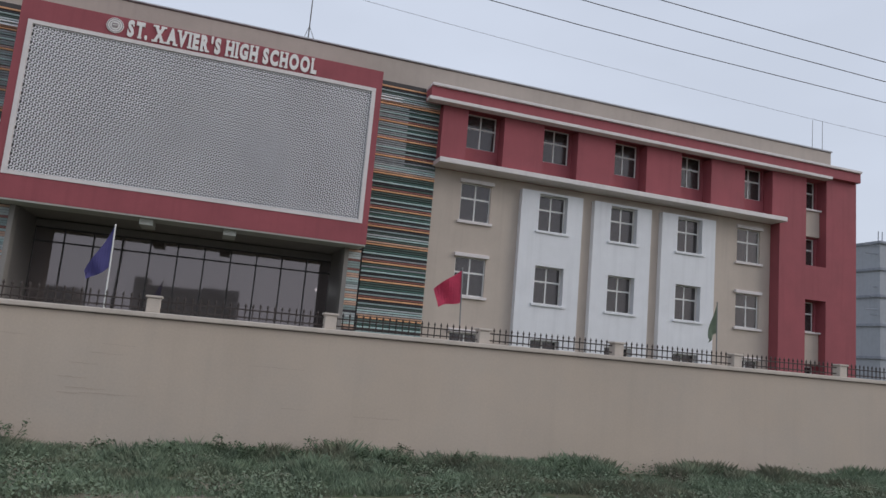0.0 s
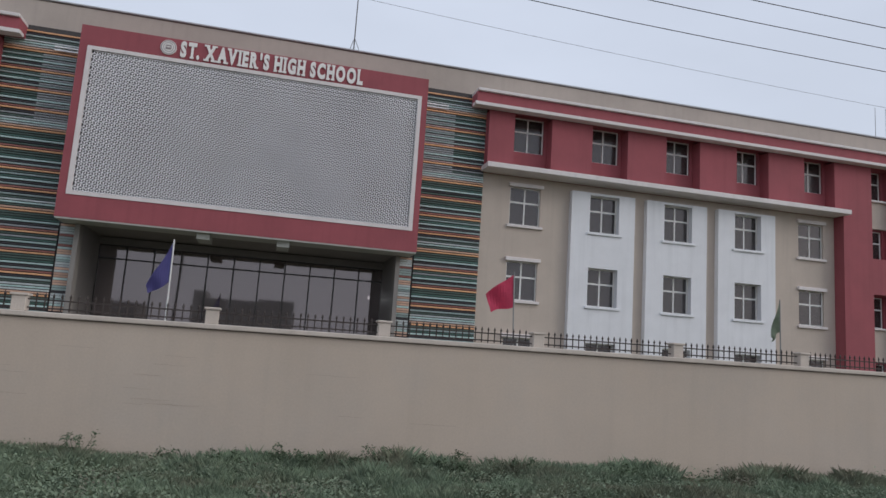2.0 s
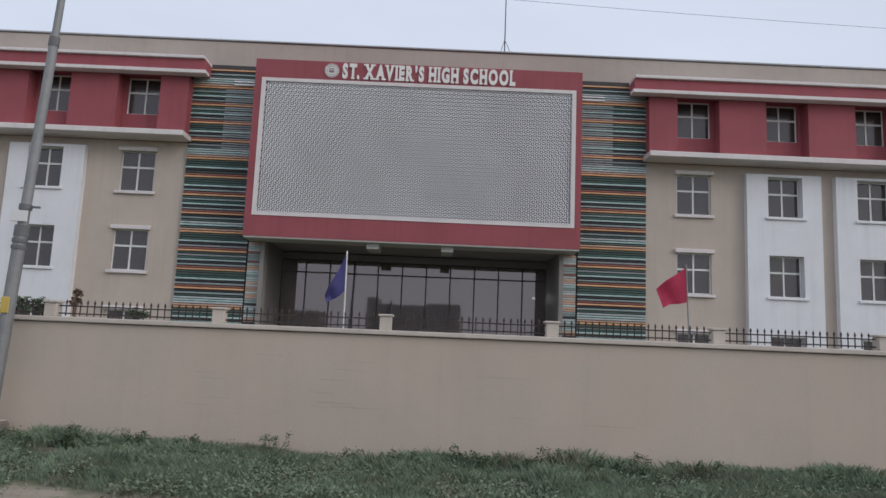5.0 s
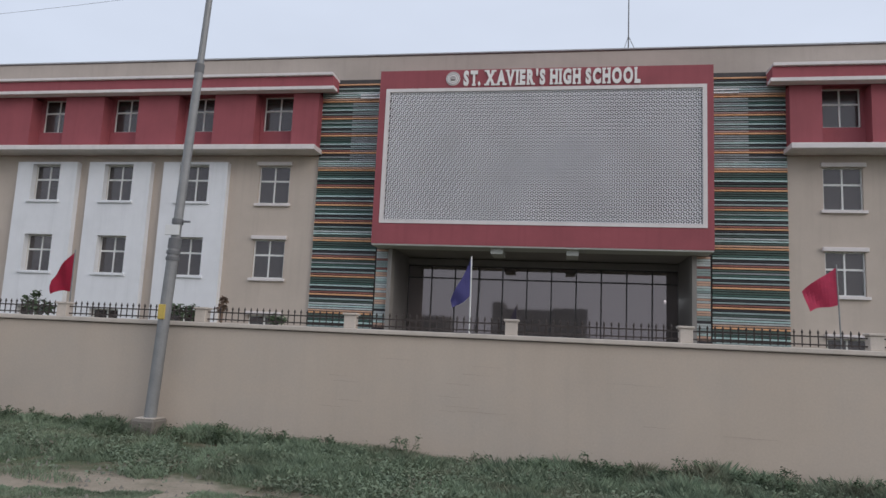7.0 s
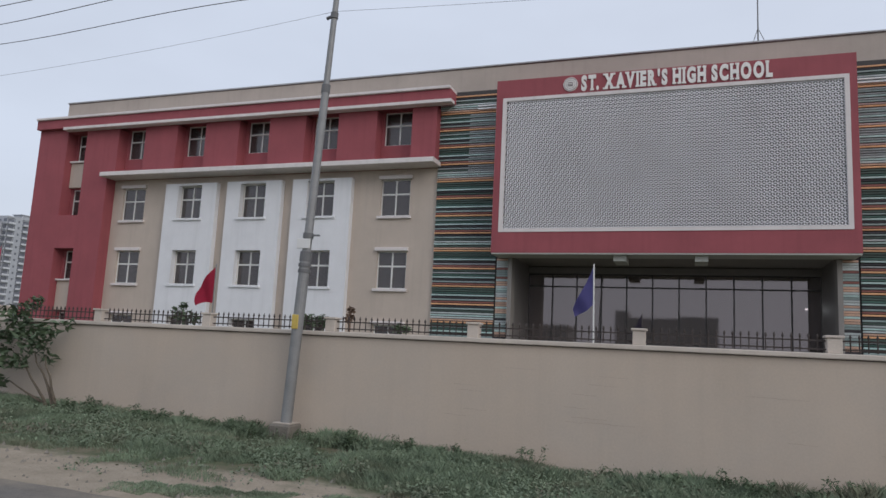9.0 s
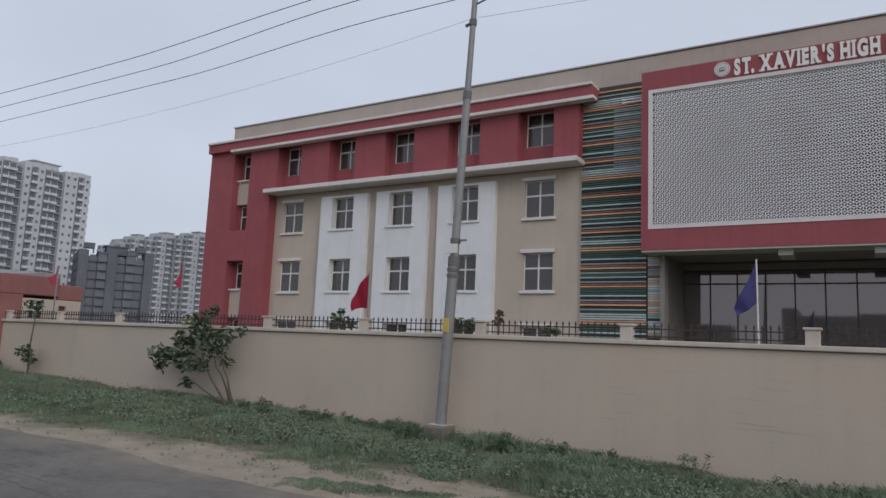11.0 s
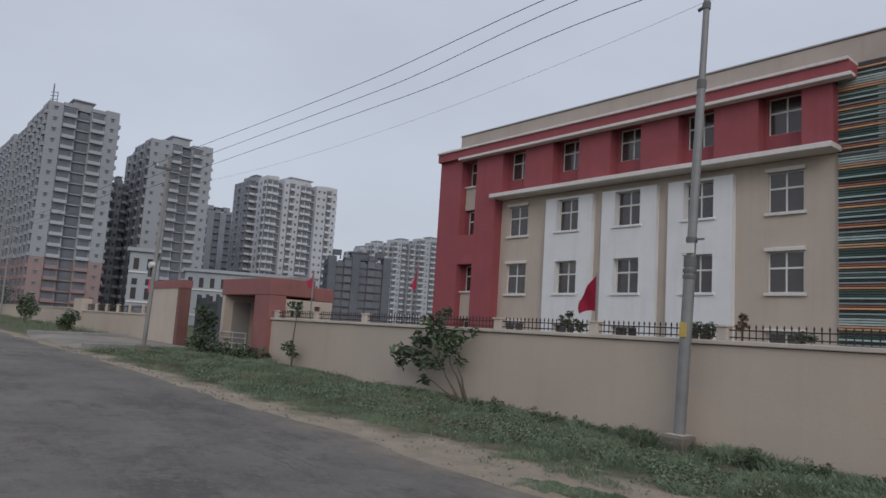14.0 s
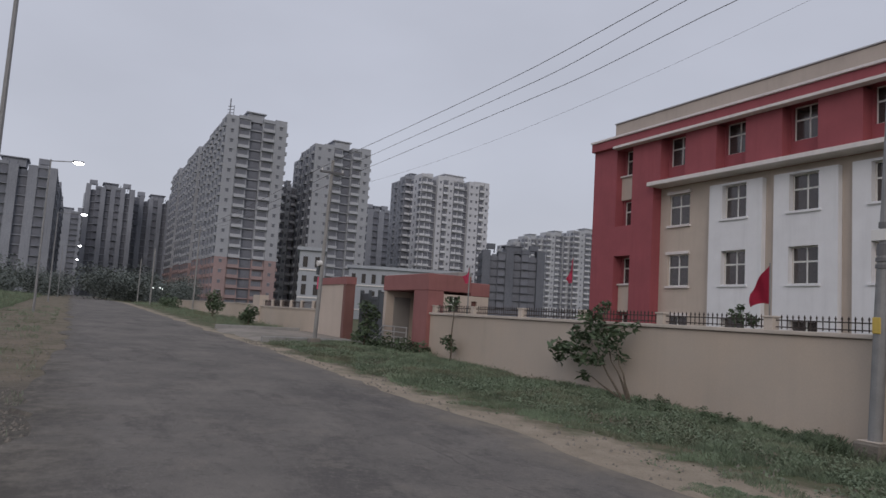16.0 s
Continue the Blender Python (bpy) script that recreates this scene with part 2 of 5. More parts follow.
def part(name, bm, mat, parent, label=""):
    """One mesh object under a thing or a part; the bmesh is in world metres."""
    bmesh.ops.translate(bm, verts=bm.verts, vec=-WORLD[parent])
    ob = new(name, mesh_of(name, bm, mat))
    ob.parent = parent
    WORLD[ob] = WORLD[parent].copy()
    return tagged(ob, label)


def piece(name, me, parent, at, turn=None, label=""):
    """One more object on a shared mesh, at a place in world metres."""
    ob = new(name, me)
    ob.parent = parent
    ob.location = Vector(at) - WORLD[parent]
    if turn is not None:
        ob.rotation_euler = turn
    WORLD[ob] = Vector(at)
    return tagged(ob, label)


def solid(name, bm, mat, loc, label, category, group="", kind=""):
    """A thing of one mesh."""
    bmesh.ops.translate(bm, verts=bm.verts, vec=-Vector(loc))
    ob = new(name, mesh_of(name, bm, mat))
    ob.location = loc
    WORLD[ob] = Vector(loc)
    return tagged(ob, label, category, group, kind)


def box(bm, x0, x1, y0, y1, z0, z1, bevel=0.0):
    r = bmesh.ops.create_cube(bm, size=1)
    vs = r["verts"]
    for v in vs:
        v.co = Vector((x0 + (v.co.x + 0.5) * (x1 - x0), y0 + (v.co.y + 0.5) * (y1 - y0), z0 + (v.co.z + 0.5) * (z1 - z0)))
    if bevel:
        bmesh.ops.bevel(bm, geom=list({e for v in vs for e in v.link_edges}), offset=bevel, segments=1, affect="EDGES")
    return bm


def boxes(*rows, bevel=0.0):
    bm = bmesh.new()
    for r in rows:
        box(bm, *r, bevel=bevel)
    return bm


def rod(bm, p, q, r0, r1=None, n=8):
    """A round bar from p to q."""
    p, q = Vector(p), Vector(q)
    d = q - p
    m = Matrix.Translation((p + q) / 2) @ d.to_track_quat("Z", "Y").to_matrix().to_4x4()
    bmesh.ops.create_cone(bm, cap_ends=True, segments=n, radius1=r0, radius2=r0 if r1 is None else r1, depth=d.length, matrix=m)
    return bm


def pierced(x0, x1, z0, z1, holes, y0, y1):
    """A wall in the plane of x and z, from y0 to y1, with openings (x0, x1, z0, z1) right through it."""
    bm = bmesh.new()
    xs = sorted({x0, x1, *[min(max(h[k], x0), x1) for h in holes for k in (0, 1)]})
    zs = sorted({z0, z1, *[min(max(h[k], z0), z1) for h in holes for k in (2, 3)]})

    def full(i, j):
        if not (0 <= i < len(xs) - 1 and 0 <= j < len(zs) - 1):
            return False
        cx, cz = (xs[i] + xs[i + 1]) / 2, (zs[j] + zs[j + 1]) / 2
        return not any(h[0] < cx < h[1] and h[2] < cz < h[3] for h in holes)

    cache = {}

    def vert(x, y, z):
        key = (round(x, 4), y, round(z, 4))
        if key not in cache:
            cache[key] = bm.verts.new((x, y, z))
        return cache[key]

    for i in range(len(xs) - 1):
        for j in range(len(zs) - 1):
            if not full(i, j):
                continue
            a, b, c, d = xs[i], xs[i + 1], zs[j], zs[j + 1]
            bm.faces.new([vert(a, y0, c), vert(b, y0, c), vert(b, y0, d), vert(a, y0, d)])
            bm.faces.new([vert(a, y1, d), vert(b, y1, d), vert(b, y1, c), vert(a, y1, c)])
            if not full(i - 1, j):
                bm.faces.new([vert(a, y0, d), vert(a, y1, d), vert(a, y1, c), vert(a, y0, c)])
            if not full(i + 1, j):
                bm.faces.new([vert(b, y0, c), vert(b, y1, c), vert(b, y1, d), vert(b, y0, d)])
            if not full(i, j - 1):
                bm.faces.new([vert(a, y0, c), vert(a, y1, c), vert(b, y1, c), vert(b, y0, c)])
            if not full(i, j + 1):
                bm.faces.new([vert(a, y0, d), vert(b, y0, d), vert(b, y1, d), vert(a, y1, d)])
    return bm


# ---------------------------------------------------------------- ground and road
PROFILE_X = (-700.0, -250.0, -100.0, -55.0, -38.0, -22.0, -13.0, -7.0, -2.0, 6.0, 40.0, 700.0)
PROFILE_Z = (1.5, 1.45, 1.15, 0.70, 0.52, 0.37, 0.18, 0.04, -0.06, -0.10, -0.12, -0.12)


def level(x, y=3.0):
    """Height of the ground: the land falls gently along the road, with a soft verge."""
    z = float(np.interp(x, PROFILE_X, PROFILE_Z))
    if y > 6.2:
        z += 0.035 * noise.noise((x * 0.6, y * 0.9, 0.0)) + 0.02 * noise.noise((x * 2.1, y * 2.3, 4.0))
        z -= 0.06 * min(max((y - 8.0) / 3, 0), 1) * min(max((x + 6.0) / 6, 0), 1)
    elif y < -0.3:
        z += 0.06 * noise.noise((x * 0.3, y * 0.5, 2.0)) + min(max((-y - 3.5) / 5, 0), 1) * 0.30
    return z


def ground_material():
    m = bpy.data.materials.new("verge_ground")
    m.use_nodes = True
    n, l = m.node_tree.nodes, m.node_tree.links
    b = n["Principled BSDF"]
    b.inputs["Roughness"].default_value = 0.95
    b.inputs["Specular IOR Level"].default_value = 0.15
    geo = n.new("ShaderNodeNewGeometry")
    sep = n.new("ShaderNodeSeparateXYZ")
    l.new(geo.outputs["Position"], sep.inputs[0])

    def noise_node(scale, detail=6, rough=0.65):
        t = n.new("ShaderNodeTexNoise")
        t.inputs["Scale"].default_value, t.inputs["Detail"].default_value, t.inputs["Roughness"].default_value = scale, detail, rough
        l.new(geo.outputs["Position"], t.inputs["Vector"])
        return t.outputs["Fac"]

    def math_node(op, a, c=None, d=None):
        t = n.new("ShaderNodeMath")
        t.operation = op
        for k, v in enumerate((a, c, d)):
            if v is None:
                continue
            if isinstance(v, (int, float)):
                t.inputs[k].default_value = v
            else:
                l.new(v, t.inputs[k])
        return t.outputs[0]

    def mix(f, a, c):
        t = n.new("ShaderNodeMixRGB")
        l.new(f, t.inputs[0])
        for k, v in ((1, a), (2, c)):
            if isinstance(v, tuple):
                t.inputs[k].default_value = (*v, 1)
            else:
                l.new(v, t.inputs[k])
        return t.outputs[0]

    def ramp(v, lo, hi):
        t = n.new("ShaderNodeMapRange")
        t.inputs[1].default_value, t.inputs[2].default_value = lo, hi
        l.new(v, t.inputs[0])
        return t.outputs[0]

    wob = math_node("MULTIPLY", math_node("SUBTRACT", noise_node(0.7), 0.5), 3.2)
    y = math_node("ADD", sep.outputs["Y"], wob)
    nearer = n.new("ShaderNodeMapRange")
    nearer.inputs[1].default_value, nearer.inputs[2].default_value, nearer.inputs[3].default_value, nearer.inputs[4].default_value = -13.5, -5.0, 1.45, 0.0
    l.new(sep.outputs["X"], nearer.inputs[0])
    north = ramp(math_node("ADD", y, nearer.outputs[0]), 7.9, 8.6)
    south = math_node("SUBTRACT", 1.0, ramp(y, -4.9, -3.4))
    grassy = math_node("MAXIMUM", north, south)
    sand = mix(ramp(noise_node(2.2), 0.35, 0.65), (0.385, 0.325, 0.255), (0.30, 0.254, 0.196))
    sand = mix(ramp(noise_node(26.0, 3), 0.55, 0.75), sand, (0.20, 0.17, 0.13))
    shoulder = mix(ramp(noise_node(1.1), 0.42, 0.6), (0.225, 0.188, 0.145), (0.16, 0.142, 0.105))
    shoulder = mix(ramp(noise_node(1.9, 8), 0.54, 0.64), shoulder, (0.12, 0.125, 0.075))
    shoulder = mix(ramp(noise_node(30.0, 3), 0.55, 0.75), shoulder, (0.15, 0.125, 0.095))
    gravel = mix(ramp(noise_node(11.0, 5, 0.7), 0.42, 0.60), (0.09, 0.083, 0.072), (0.145, 0.133, 0.115))
    gravel = mix(ramp(noise_node(34.0, 3), 0.56, 0.70), gravel, (0.22, 0.20, 0.175))
    near = math_node("ADD", sep.outputs["X"], math_node("MULTIPLY", math_node("SUBTRACT", noise_node(0.5), 0.5), 9.0))
    shoulder = mix(ramp(near, -17.0, -12.5), shoulder, gravel)
    sand = mix(ramp(sep.outputs["Y"], 1.0, 2.0), shoulder, sand)
    soil = mix(ramp(noise_node(1.6), 0.4, 0.62), (0.075, 0.10, 0.05), (0.17, 0.15, 0.105))
    l.new(mix(grassy, sand, soil), b.inputs["Base Color"])
    bp = n.new("ShaderNodeBump")
    bp.inputs["Strength"].default_value, bp.inputs["Distance"].default_value = 0.7, 0.05
    l.new(noise_node(9.0, 8), bp.inputs["Height"])
    l.new(bp.outputs[0], b.inputs["Normal"])
    return m


def asphalt_material():
    """Old asphalt: worn aggregate, dark stains drawn out along the road, sand drifting in from the edges."""
    m = bpy.data.materials.new("old_asphalt")
    m.use_nodes = True
    n, l = m.node_tree.nodes, m.node_tree.links
    b = n["Principled BSDF"]
    b.inputs["Roughness"].default_value = 0.95
    b.inputs["Specular IOR Level"].default_value = 0.2
    geo = n.new("ShaderNodeNewGeometry")
    sep = n.new("ShaderNodeSeparateXYZ")
    l.new(geo.outputs["Position"], sep.inputs[0])

    def tex(scale, detail=6, rough=0.65, stretch=(1, 1, 1)):
        mp = n.new("ShaderNodeMapping")
        mp.inputs["Scale"].default_value = stretch
        l.new(geo.outputs["Position"], mp.inputs["Vector"])
        t = n.new("ShaderNodeTexNoise")
        t.inputs["Scale"].default_value, t.inputs["Detail"].default_value, t.inputs["Roughness"].default_value = scale, detail, rough
        l.new(mp.outputs[0], t.inputs["Vector"])
        return t.outputs["Fac"]

    def ramp(v, lo, hi, top=1.0):
        t = n.new("ShaderNodeMapRange")
        t.inputs[1].default_value, t.inputs[2].default_value, t.inputs[4].default_value = lo, hi, top
        l.new(v, t.inputs[0])
        return t.outputs[0]

    def mix(f, a, c):
        t = n.new("ShaderNodeMixRGB")
        l.new(f, t.inputs[0])
        for k, v in ((1, a), (2, c)):
            if isinstance(v, tuple):
                t.inputs[k].default_value = (*v, 1)
            else:
                l.new(v, t.inputs[k])
        return t.outputs[0]

    def calc(op, a, c):
        t = n.new("ShaderNodeMath")
        t.operation = op
        for k, v in enumerate((a, c)):
            if isinstance(v, (int, float)):
                t.inputs[k].default_value = v
            else:
                l.new(v, t.inputs[k])
        return t.outputs[0]

    col = mix(ramp(tex(0.5), 0.35, 0.65), (0.138, 0.129, 0.121), (0.215, 0.198, 0.178))
    col = mix(ramp(tex(0.55, 9, 0.78, (0.6, 1.2, 1)), 0.50, 0.60, 0.7), col, (0.10, 0.093, 0.09))
    col = mix(ramp(tex(1.3, 9, 0.78), 0.53, 0.62, 0.6), col, (0.225, 0.203, 0.178))
    col = mix(ramp(tex(5.0, 6, 0.75), 0.52, 0.68, 0.55), col, (0.10, 0.094, 0.09))
    col = mix(ramp(tex(14.0, 5, 0.75), 0.56, 0.66, 0.55), col, (0.25, 0.23, 0.205))
    col = mix(ramp(tex(48.0, 3), 0.56, 0.72, 0.6), col, (0.24, 0.22, 0.20))
    col = mix(ramp(tex(60.0, 3), 0.58, 0.72, 0.6), col, (0.06, 0.056, 0.054))
    away = calc("MAXIMUM", calc("SUBTRACT", sep.outputs["Y"], 3.55), calc("MULTIPLY", calc("SUBTRACT", 1.9, sep.outputs["Y"]), 1.4))
    drift = calc("ADD", away, calc("MULTIPLY", calc("SUBTRACT", tex(0.8, 7, 0.7), 0.5), 2.6))
    sandy = mix(ramp(tex(3.0), 0.4, 0.62), (0.28, 0.24, 0.188), (0.205, 0.18, 0.145))
    grit = mix(ramp(tex(2.2, 8, 0.75), 0.42, 0.6), (0.10, 0.092, 0.082), (0.19, 0.172, 0.148))
    sandy = mix(ramp(sep.outputs["Y"], 1.0, 2.5), grit, sandy)
    col = mix(ramp(drift, 1.9, 3.2, 0.95), col, sandy)
    l.new(col, b.inputs["Base Color"])
    bp = n.new("ShaderNodeBump")
    bp.inputs["Strength"].default_value, bp.inputs["Distance"].default_value = 0.6, 0.02
    l.new(tex(30.0, 6), bp.inputs["Height"])
    l.new(bp.outputs[0], b.inputs["Normal"])
    return m


def sheet(xs, ys, height):
    bm = bmesh.new()
    grid = [[bm.verts.new((x, y, height(x, y))) for y in ys] for x in xs]
    for i in range(len(xs) - 1):
        for j in range(len(ys) - 1):
            bm.faces.new([grid[i][j], grid[i + 1][j], grid[i + 1][j + 1], grid[i][j + 1]])
    return bm


gx = [-3000, -1500, -800, -500, -350, -250, -200, -160] + [-140 + i for i in range(0, 181)] + [60, 90, 140, 250, 500, 1200, 3000]
gy = [-3000, -1200, -500, -250, -120, -60, -30, -18] + [-14 + 0.5 * i for i in range(0, 54)] + [16, 22, 30, 45, 70, 120, 250, 600, 1500, 3000]
solid("ground", sheet(gx, gy, level), ground_material(), (0, 0, 0), "sandy roadside ground with grassy verge", "ground", kind="structure")


def road_mesh():
    bm = bmesh.new()
    rows = []
    xs = [-700, -500, -350, -250, -200, -160, -130] + [-110 + 0.5 * i for i in range(0, 281)] + [50, 80, 150, 300, 700]
    for x in xs:
        edge_n = 6.30 - 0.30 * min(max((-x - 9.0) / 5, 0), 1) + 0.35 * noise.noise((x * 0.35, 0, 0)) + 0.16 * noise.noise((x * 1.9, 3, 0))
        edge_s = 0.05 - 0.55 * min(max((x + 26.0) / 14, 0), 1) + 0.7 * noise.noise((x * 0.33, 9, 0)) + 0.3 * noise.noise((x * 0.9, 2, 0)) + 0.14 * noise.noise((x * 1.7, 5, 0))
        row = []
        for k, f in enumerate((0, 0.0, 0.12, 0.3, 0.5, 0.7, 0.88, 1.0, 1.0)):
            y = edge_s + (edge_n - edge_s) * f
            z = level(x, 3.0) + 0.028 + 0.045 * (1 - (2 * f - 1) ** 2)
            if k in (0, 8):
                z, y = z - 0.10, y + (-0.06 if k == 0 else 0.06)
            row.append(bm.verts.new((x, y, z)))
        rows.append(row)
    for a, b in zip(rows, rows[1:]):
        for i in range(8):
            bm.faces.new([a[i], b[i], b[i + 1], a[i + 1]])
    return bm


solid("road", road_mesh(), asphalt_material(), (0, 0, 0), "worn grey asphalt road with crumbling sandy edges", "road", kind="structure")


def ribbon(points, width, lift, rnd):
    """A thin uneven band that follows the road's surface."""
    bm = bmesh.new()
    last = None
    for k, (x, y) in enumerate(points):
        z = level(x, 3.0) + 0.028 + 0.045 * (1 - (2 * (y + 0.25) / 6.0 - 1) ** 2) + lift
        w = width * rnd.uniform(0.05, 1.0)
        now = (bm.verts.new((x, y - w, z)), bm.verts.new((x, y + w, z)))
        if last:
            bm.faces.new([last[0], now[0], now[1], last[1]])
        last = now
    return bm


rnd = random.Random(21)
for x0, x1, y0, drift, width in ((-15.0, -3.5, 4.25, 0.02, 0.026), (-11.5, -7.5, 4.55, -0.03, 0.02)):
    pts, y = [], y0
    n = int((x1 - x0) / 0.10)
    for k in range(n + 1):
        y += rnd.uniform(-0.04, 0.04) + drift * 0.04
        pts.append((x0 + (x1 - x0) * k / n, y))
    solid("road_crack", ribbon(pts, width, 0.005, rnd), CRACK, (x0, y0, 0), "thin dark wandering crack in the asphalt", "crack", "cracks in the road", "structure")

# ---------------------------------------------------------------- the school
X0 = -1.08                       # the facade's axis of symmetry
FACE, RED_FACE, BAY_FACE = 30.39, 29.73, 30.08
WIN_D = (12.32, 16.25, 20.2, 24.15, 28.15)     # window axes, from X0
WIN_W, FLOORS = 1.52, (0.92, 4.42, 7.92)
school = thing("school_building", (X0, 38.0, -0.1), "four-storey beige, white and red school building", "building")


def span(side, a, b):
    """x from distances a < b out from the axis, on one side."""
    return (X0 + a, X0 + b) if side > 0 else (X0 - b, X0 - a)


def window_meshes(w, h, kind):
    f, cz = 0.055, h * 0.60
    out = {}
    out["frame"] = mesh_of("frame", boxes((-w / 2, -w / 2 + f, 0, 0.07, 0, h), (w / 2 - f, w / 2, 0, 0.07, 0, h), (-w / 2 + f, w / 2 - f, 0, 0.07, 0, f),
                                          (-w / 2 + f, w / 2 - f, 0, 0.07, h - f, h), (-0.035, 0.035, 0.004, 0.066, f, h - f),
                                          (-w / 2 + f, -0.035, 0.004, 0.066, cz - 0.04, cz + 0.04), (0.035, w / 2 - f, 0.004, 0.066, cz - 0.04, cz + 0.04)), FRAME)
    for key, z0, z1 in (("low", f, cz - 0.04), ("high", cz + 0.04, h - f)):
        out[key] = mesh_of("pane", boxes((-(w / 2 - f - 0.035) / 2, (w / 2 - f - 0.035) / 2, -0.004, 0.004, -(z1 - z0) / 2, (z1 - z0) / 2)), WINDOW_GLASS)
        out[key + "_z"] = (z0 + z1) / 2
    out["dx"] = (w / 2 - f + 0.035) / 2
    if kind == "plain":
        out["sill"] = mesh_of("sill", boxes((-w / 2 - 0.12, w / 2 + 0.12, -0.23, 0.0, -0.13, 0.0), bevel=0.012), TRIM)
        out["lintel"] = mesh_of("lintel", boxes((-w / 2 - 0.1, w / 2 + 0.1, -0.25, 0.0, h, h + 0.17), bevel=0.012), TRIM)
    elif kind == "bay":
        out["sill"] = mesh_of("sill", boxes((-w / 2 - 0.14, w / 2 + 0.14, -0.42, 0.0, -0.12, 0.0), bevel=0.012), WHITE)
    else:
        out["sill"] = mesh_of("sill", boxes((-w / 2, w / 2, -0.1, 0.0, -0.1, 0.0), bevel=0.012), RED)
    return out


def window(ms, x, y, z, label=""):
    """A window of the school: frame with a cross bar, four panes, sill and lintel."""
    w = piece("window", ms["frame"], school, (x, y, z), label=label)
    for key in ("low", "high"):
        for s in (-1, 1):
            p = piece("pane", ms[key], w, (x + s * ms["dx"], y + 0.035, z + ms[key + "_z"]))
            p.visible_shadow = False
    piece("sill", ms["sill"], w, (x, y, z))
    if "lintel" in ms:
        piece("lintel", ms["lintel"], w, (x, y, z))
    return w


plain_w = window_meshes(WIN_W, 1.80, "plain")
bay_w = window_meshes(WIN_W, 1.80, "bay")
top_w = window_meshes(1.58, 1.70, "red")
end_w = window_meshes(1.15, 1.62, "red")
TOP_Z = 11.42
for side in (-1, 1):
    holes, red_holes, back_holes = [], [], []
    for k, d in enumerate(WIN_D):
        a, b = span(side, d - WIN_W / 2, d + WIN_W / 2)
        for z in FLOORS:
            holes.append((a, b, z, z + 1.80))
        a, b = span(side, d - 0.93, d + 0.93)
        red_holes.append((a, b, 10.46, 13.02))
        a, b = span(side, d - 0.79, d + 0.79)
        back_holes.append((a, b, TOP_Z, TOP_Z + 1.70))
    a, b = span(side, 10.2, 29.6)
    part("wall", pierced(a, b, -0.3, 10.2, holes, FACE, FACE + 0.30), BEIGE, school, "beige plastered wall")
    # white bays, proud of the wall
    for k in (1, 2, 3):
        a, b = span(side, WIN_D[k] - 1.70, WIN_D[k] + 1.60)
        c, d = span(side, WIN_D[k] - WIN_W / 2, WIN_D[k] + WIN_W / 2)
        part("bay", pierced(a, b, -0.3, 9.83, [(c, d, z, z + 1.80) for z in FLOORS], BAY_FACE, FACE - 0.003), WHITE, school, "white plastered window bay")
    for k, d in enumerate(WIN_D):
        for z in FLOORS:
            if k in (0, 4):
                window(plain_w, X0 + side * d, FACE + 0.10, z)
            else:
                window(bay_w, X0 + side * d, FACE + 0.02, z)
        window(top_w, X0 + side * d, FACE + 0.14, TOP_Z)
    # red upper storey with deep recesses
    a, b = span(side, 10.15, 29.6)
    edges = sorted([a, b] + [h[k] for h in red_holes for k in (0, 1)])
    for p0, p1 in zip(edges[::2], edges[1::2]):
        part("red_pier", boxes((p0, p1, RED_FACE, FACE, 10.46, 13.02)), RED, school, "red painted pier of the top storey")
    part("band_back", pierced(a, b, 10.2, 13.6, back_holes, FACE + 0.004, FACE + 0.30), RED, school)
    a, b = span(side, 10.04, 29.68)
    part("cornice", boxes((a, b, 29.25, FACE - 0.004, 10.22, 10.455), bevel=0.02), TRIM, school, "pale projecting cornice")
    a, b = span(side, 9.30, 32.75)
    part("eyebrow", boxes((a, b, 29.25, RED_FACE - 0.004, 13.03, 13.19), bevel=0.015), TRIM, school, "pale projecting band")
    a, b = span(side, 9.42, 34.95)
    part("fascia", boxes((a, b, 29.42, 31.0, 13.20, 13.72)), RED, school)
    part("coping", boxes((a, b, 29.30, 31.0, 13.724, 13.86), bevel=0.015), TRIM, school)
    # red end block
    a, b = span(side, 29.604, 34.97)
    c, d = span(side, 31.40, 32.82)
    part("end_block", pierced(a, b, -0.3, 13.195, [(c, d, 8.15, 13.02), (c, d, 0.9, 6.28)], RED_FACE, FACE), RED, school, "red stair block")
    e, f = span(side, 31.535, 32.685)
    part("end_back", pierced(a, b, -0.3, 13.195, [(e, f, 11.42, 13.04), (e, f, 8.16, 9.78), (e, f, 4.6, 6.22), (e, f, 1.1, 2.72)], FACE + 0.004, FACE + 0.3), RED, school)
    for z in (11.42, 8.16, 4.6, 1.1):
        window(end_w, X0 + side * 32.11, FACE + 0.12, z)
    for z0, z1 in ((9.86, 11.30), (2.85, 4.48)):
        part("spandrel", boxes((c + 0.01, d - 0.01, FACE - 0.2, FACE - 0.004, z0, z1)), BEIGE, school, "beige panel between windows")
        part("ledge", boxes((c - 0.03, d + 0.03, FACE - 0.34, FACE - 0.004, z1 + 0.004, z1 + 0.1), bevel=0.01), TRIM, school)
    # side and inner walls
    s0, s1 = span(side, 34.67, 34.97)
    part("side_wall", boxes((s0, s1, FACE + 0.31, 50.0, -0.3, 13.19)), RED, school)
    s0, s1 = span(side, 9.9, 10.19)
    part("inner_wall", boxes((s0, s1, FACE + 0.31, 50.0, -0.3, 13.19)), INTERIOR, school)
    a, b = span(side, 10.2, 34.66)
    for z in (0.0, 3.4, 6.9, 10.35, 13.30):
        part("floor_slab", boxes((a, b, FACE + 0.31, 49.9, z - 0.2, z)), INTERIOR, school)
    part("room_wall", boxes((a, b, 37.0, 37.2, 0.0, 13.1)), INTERIOR, school)
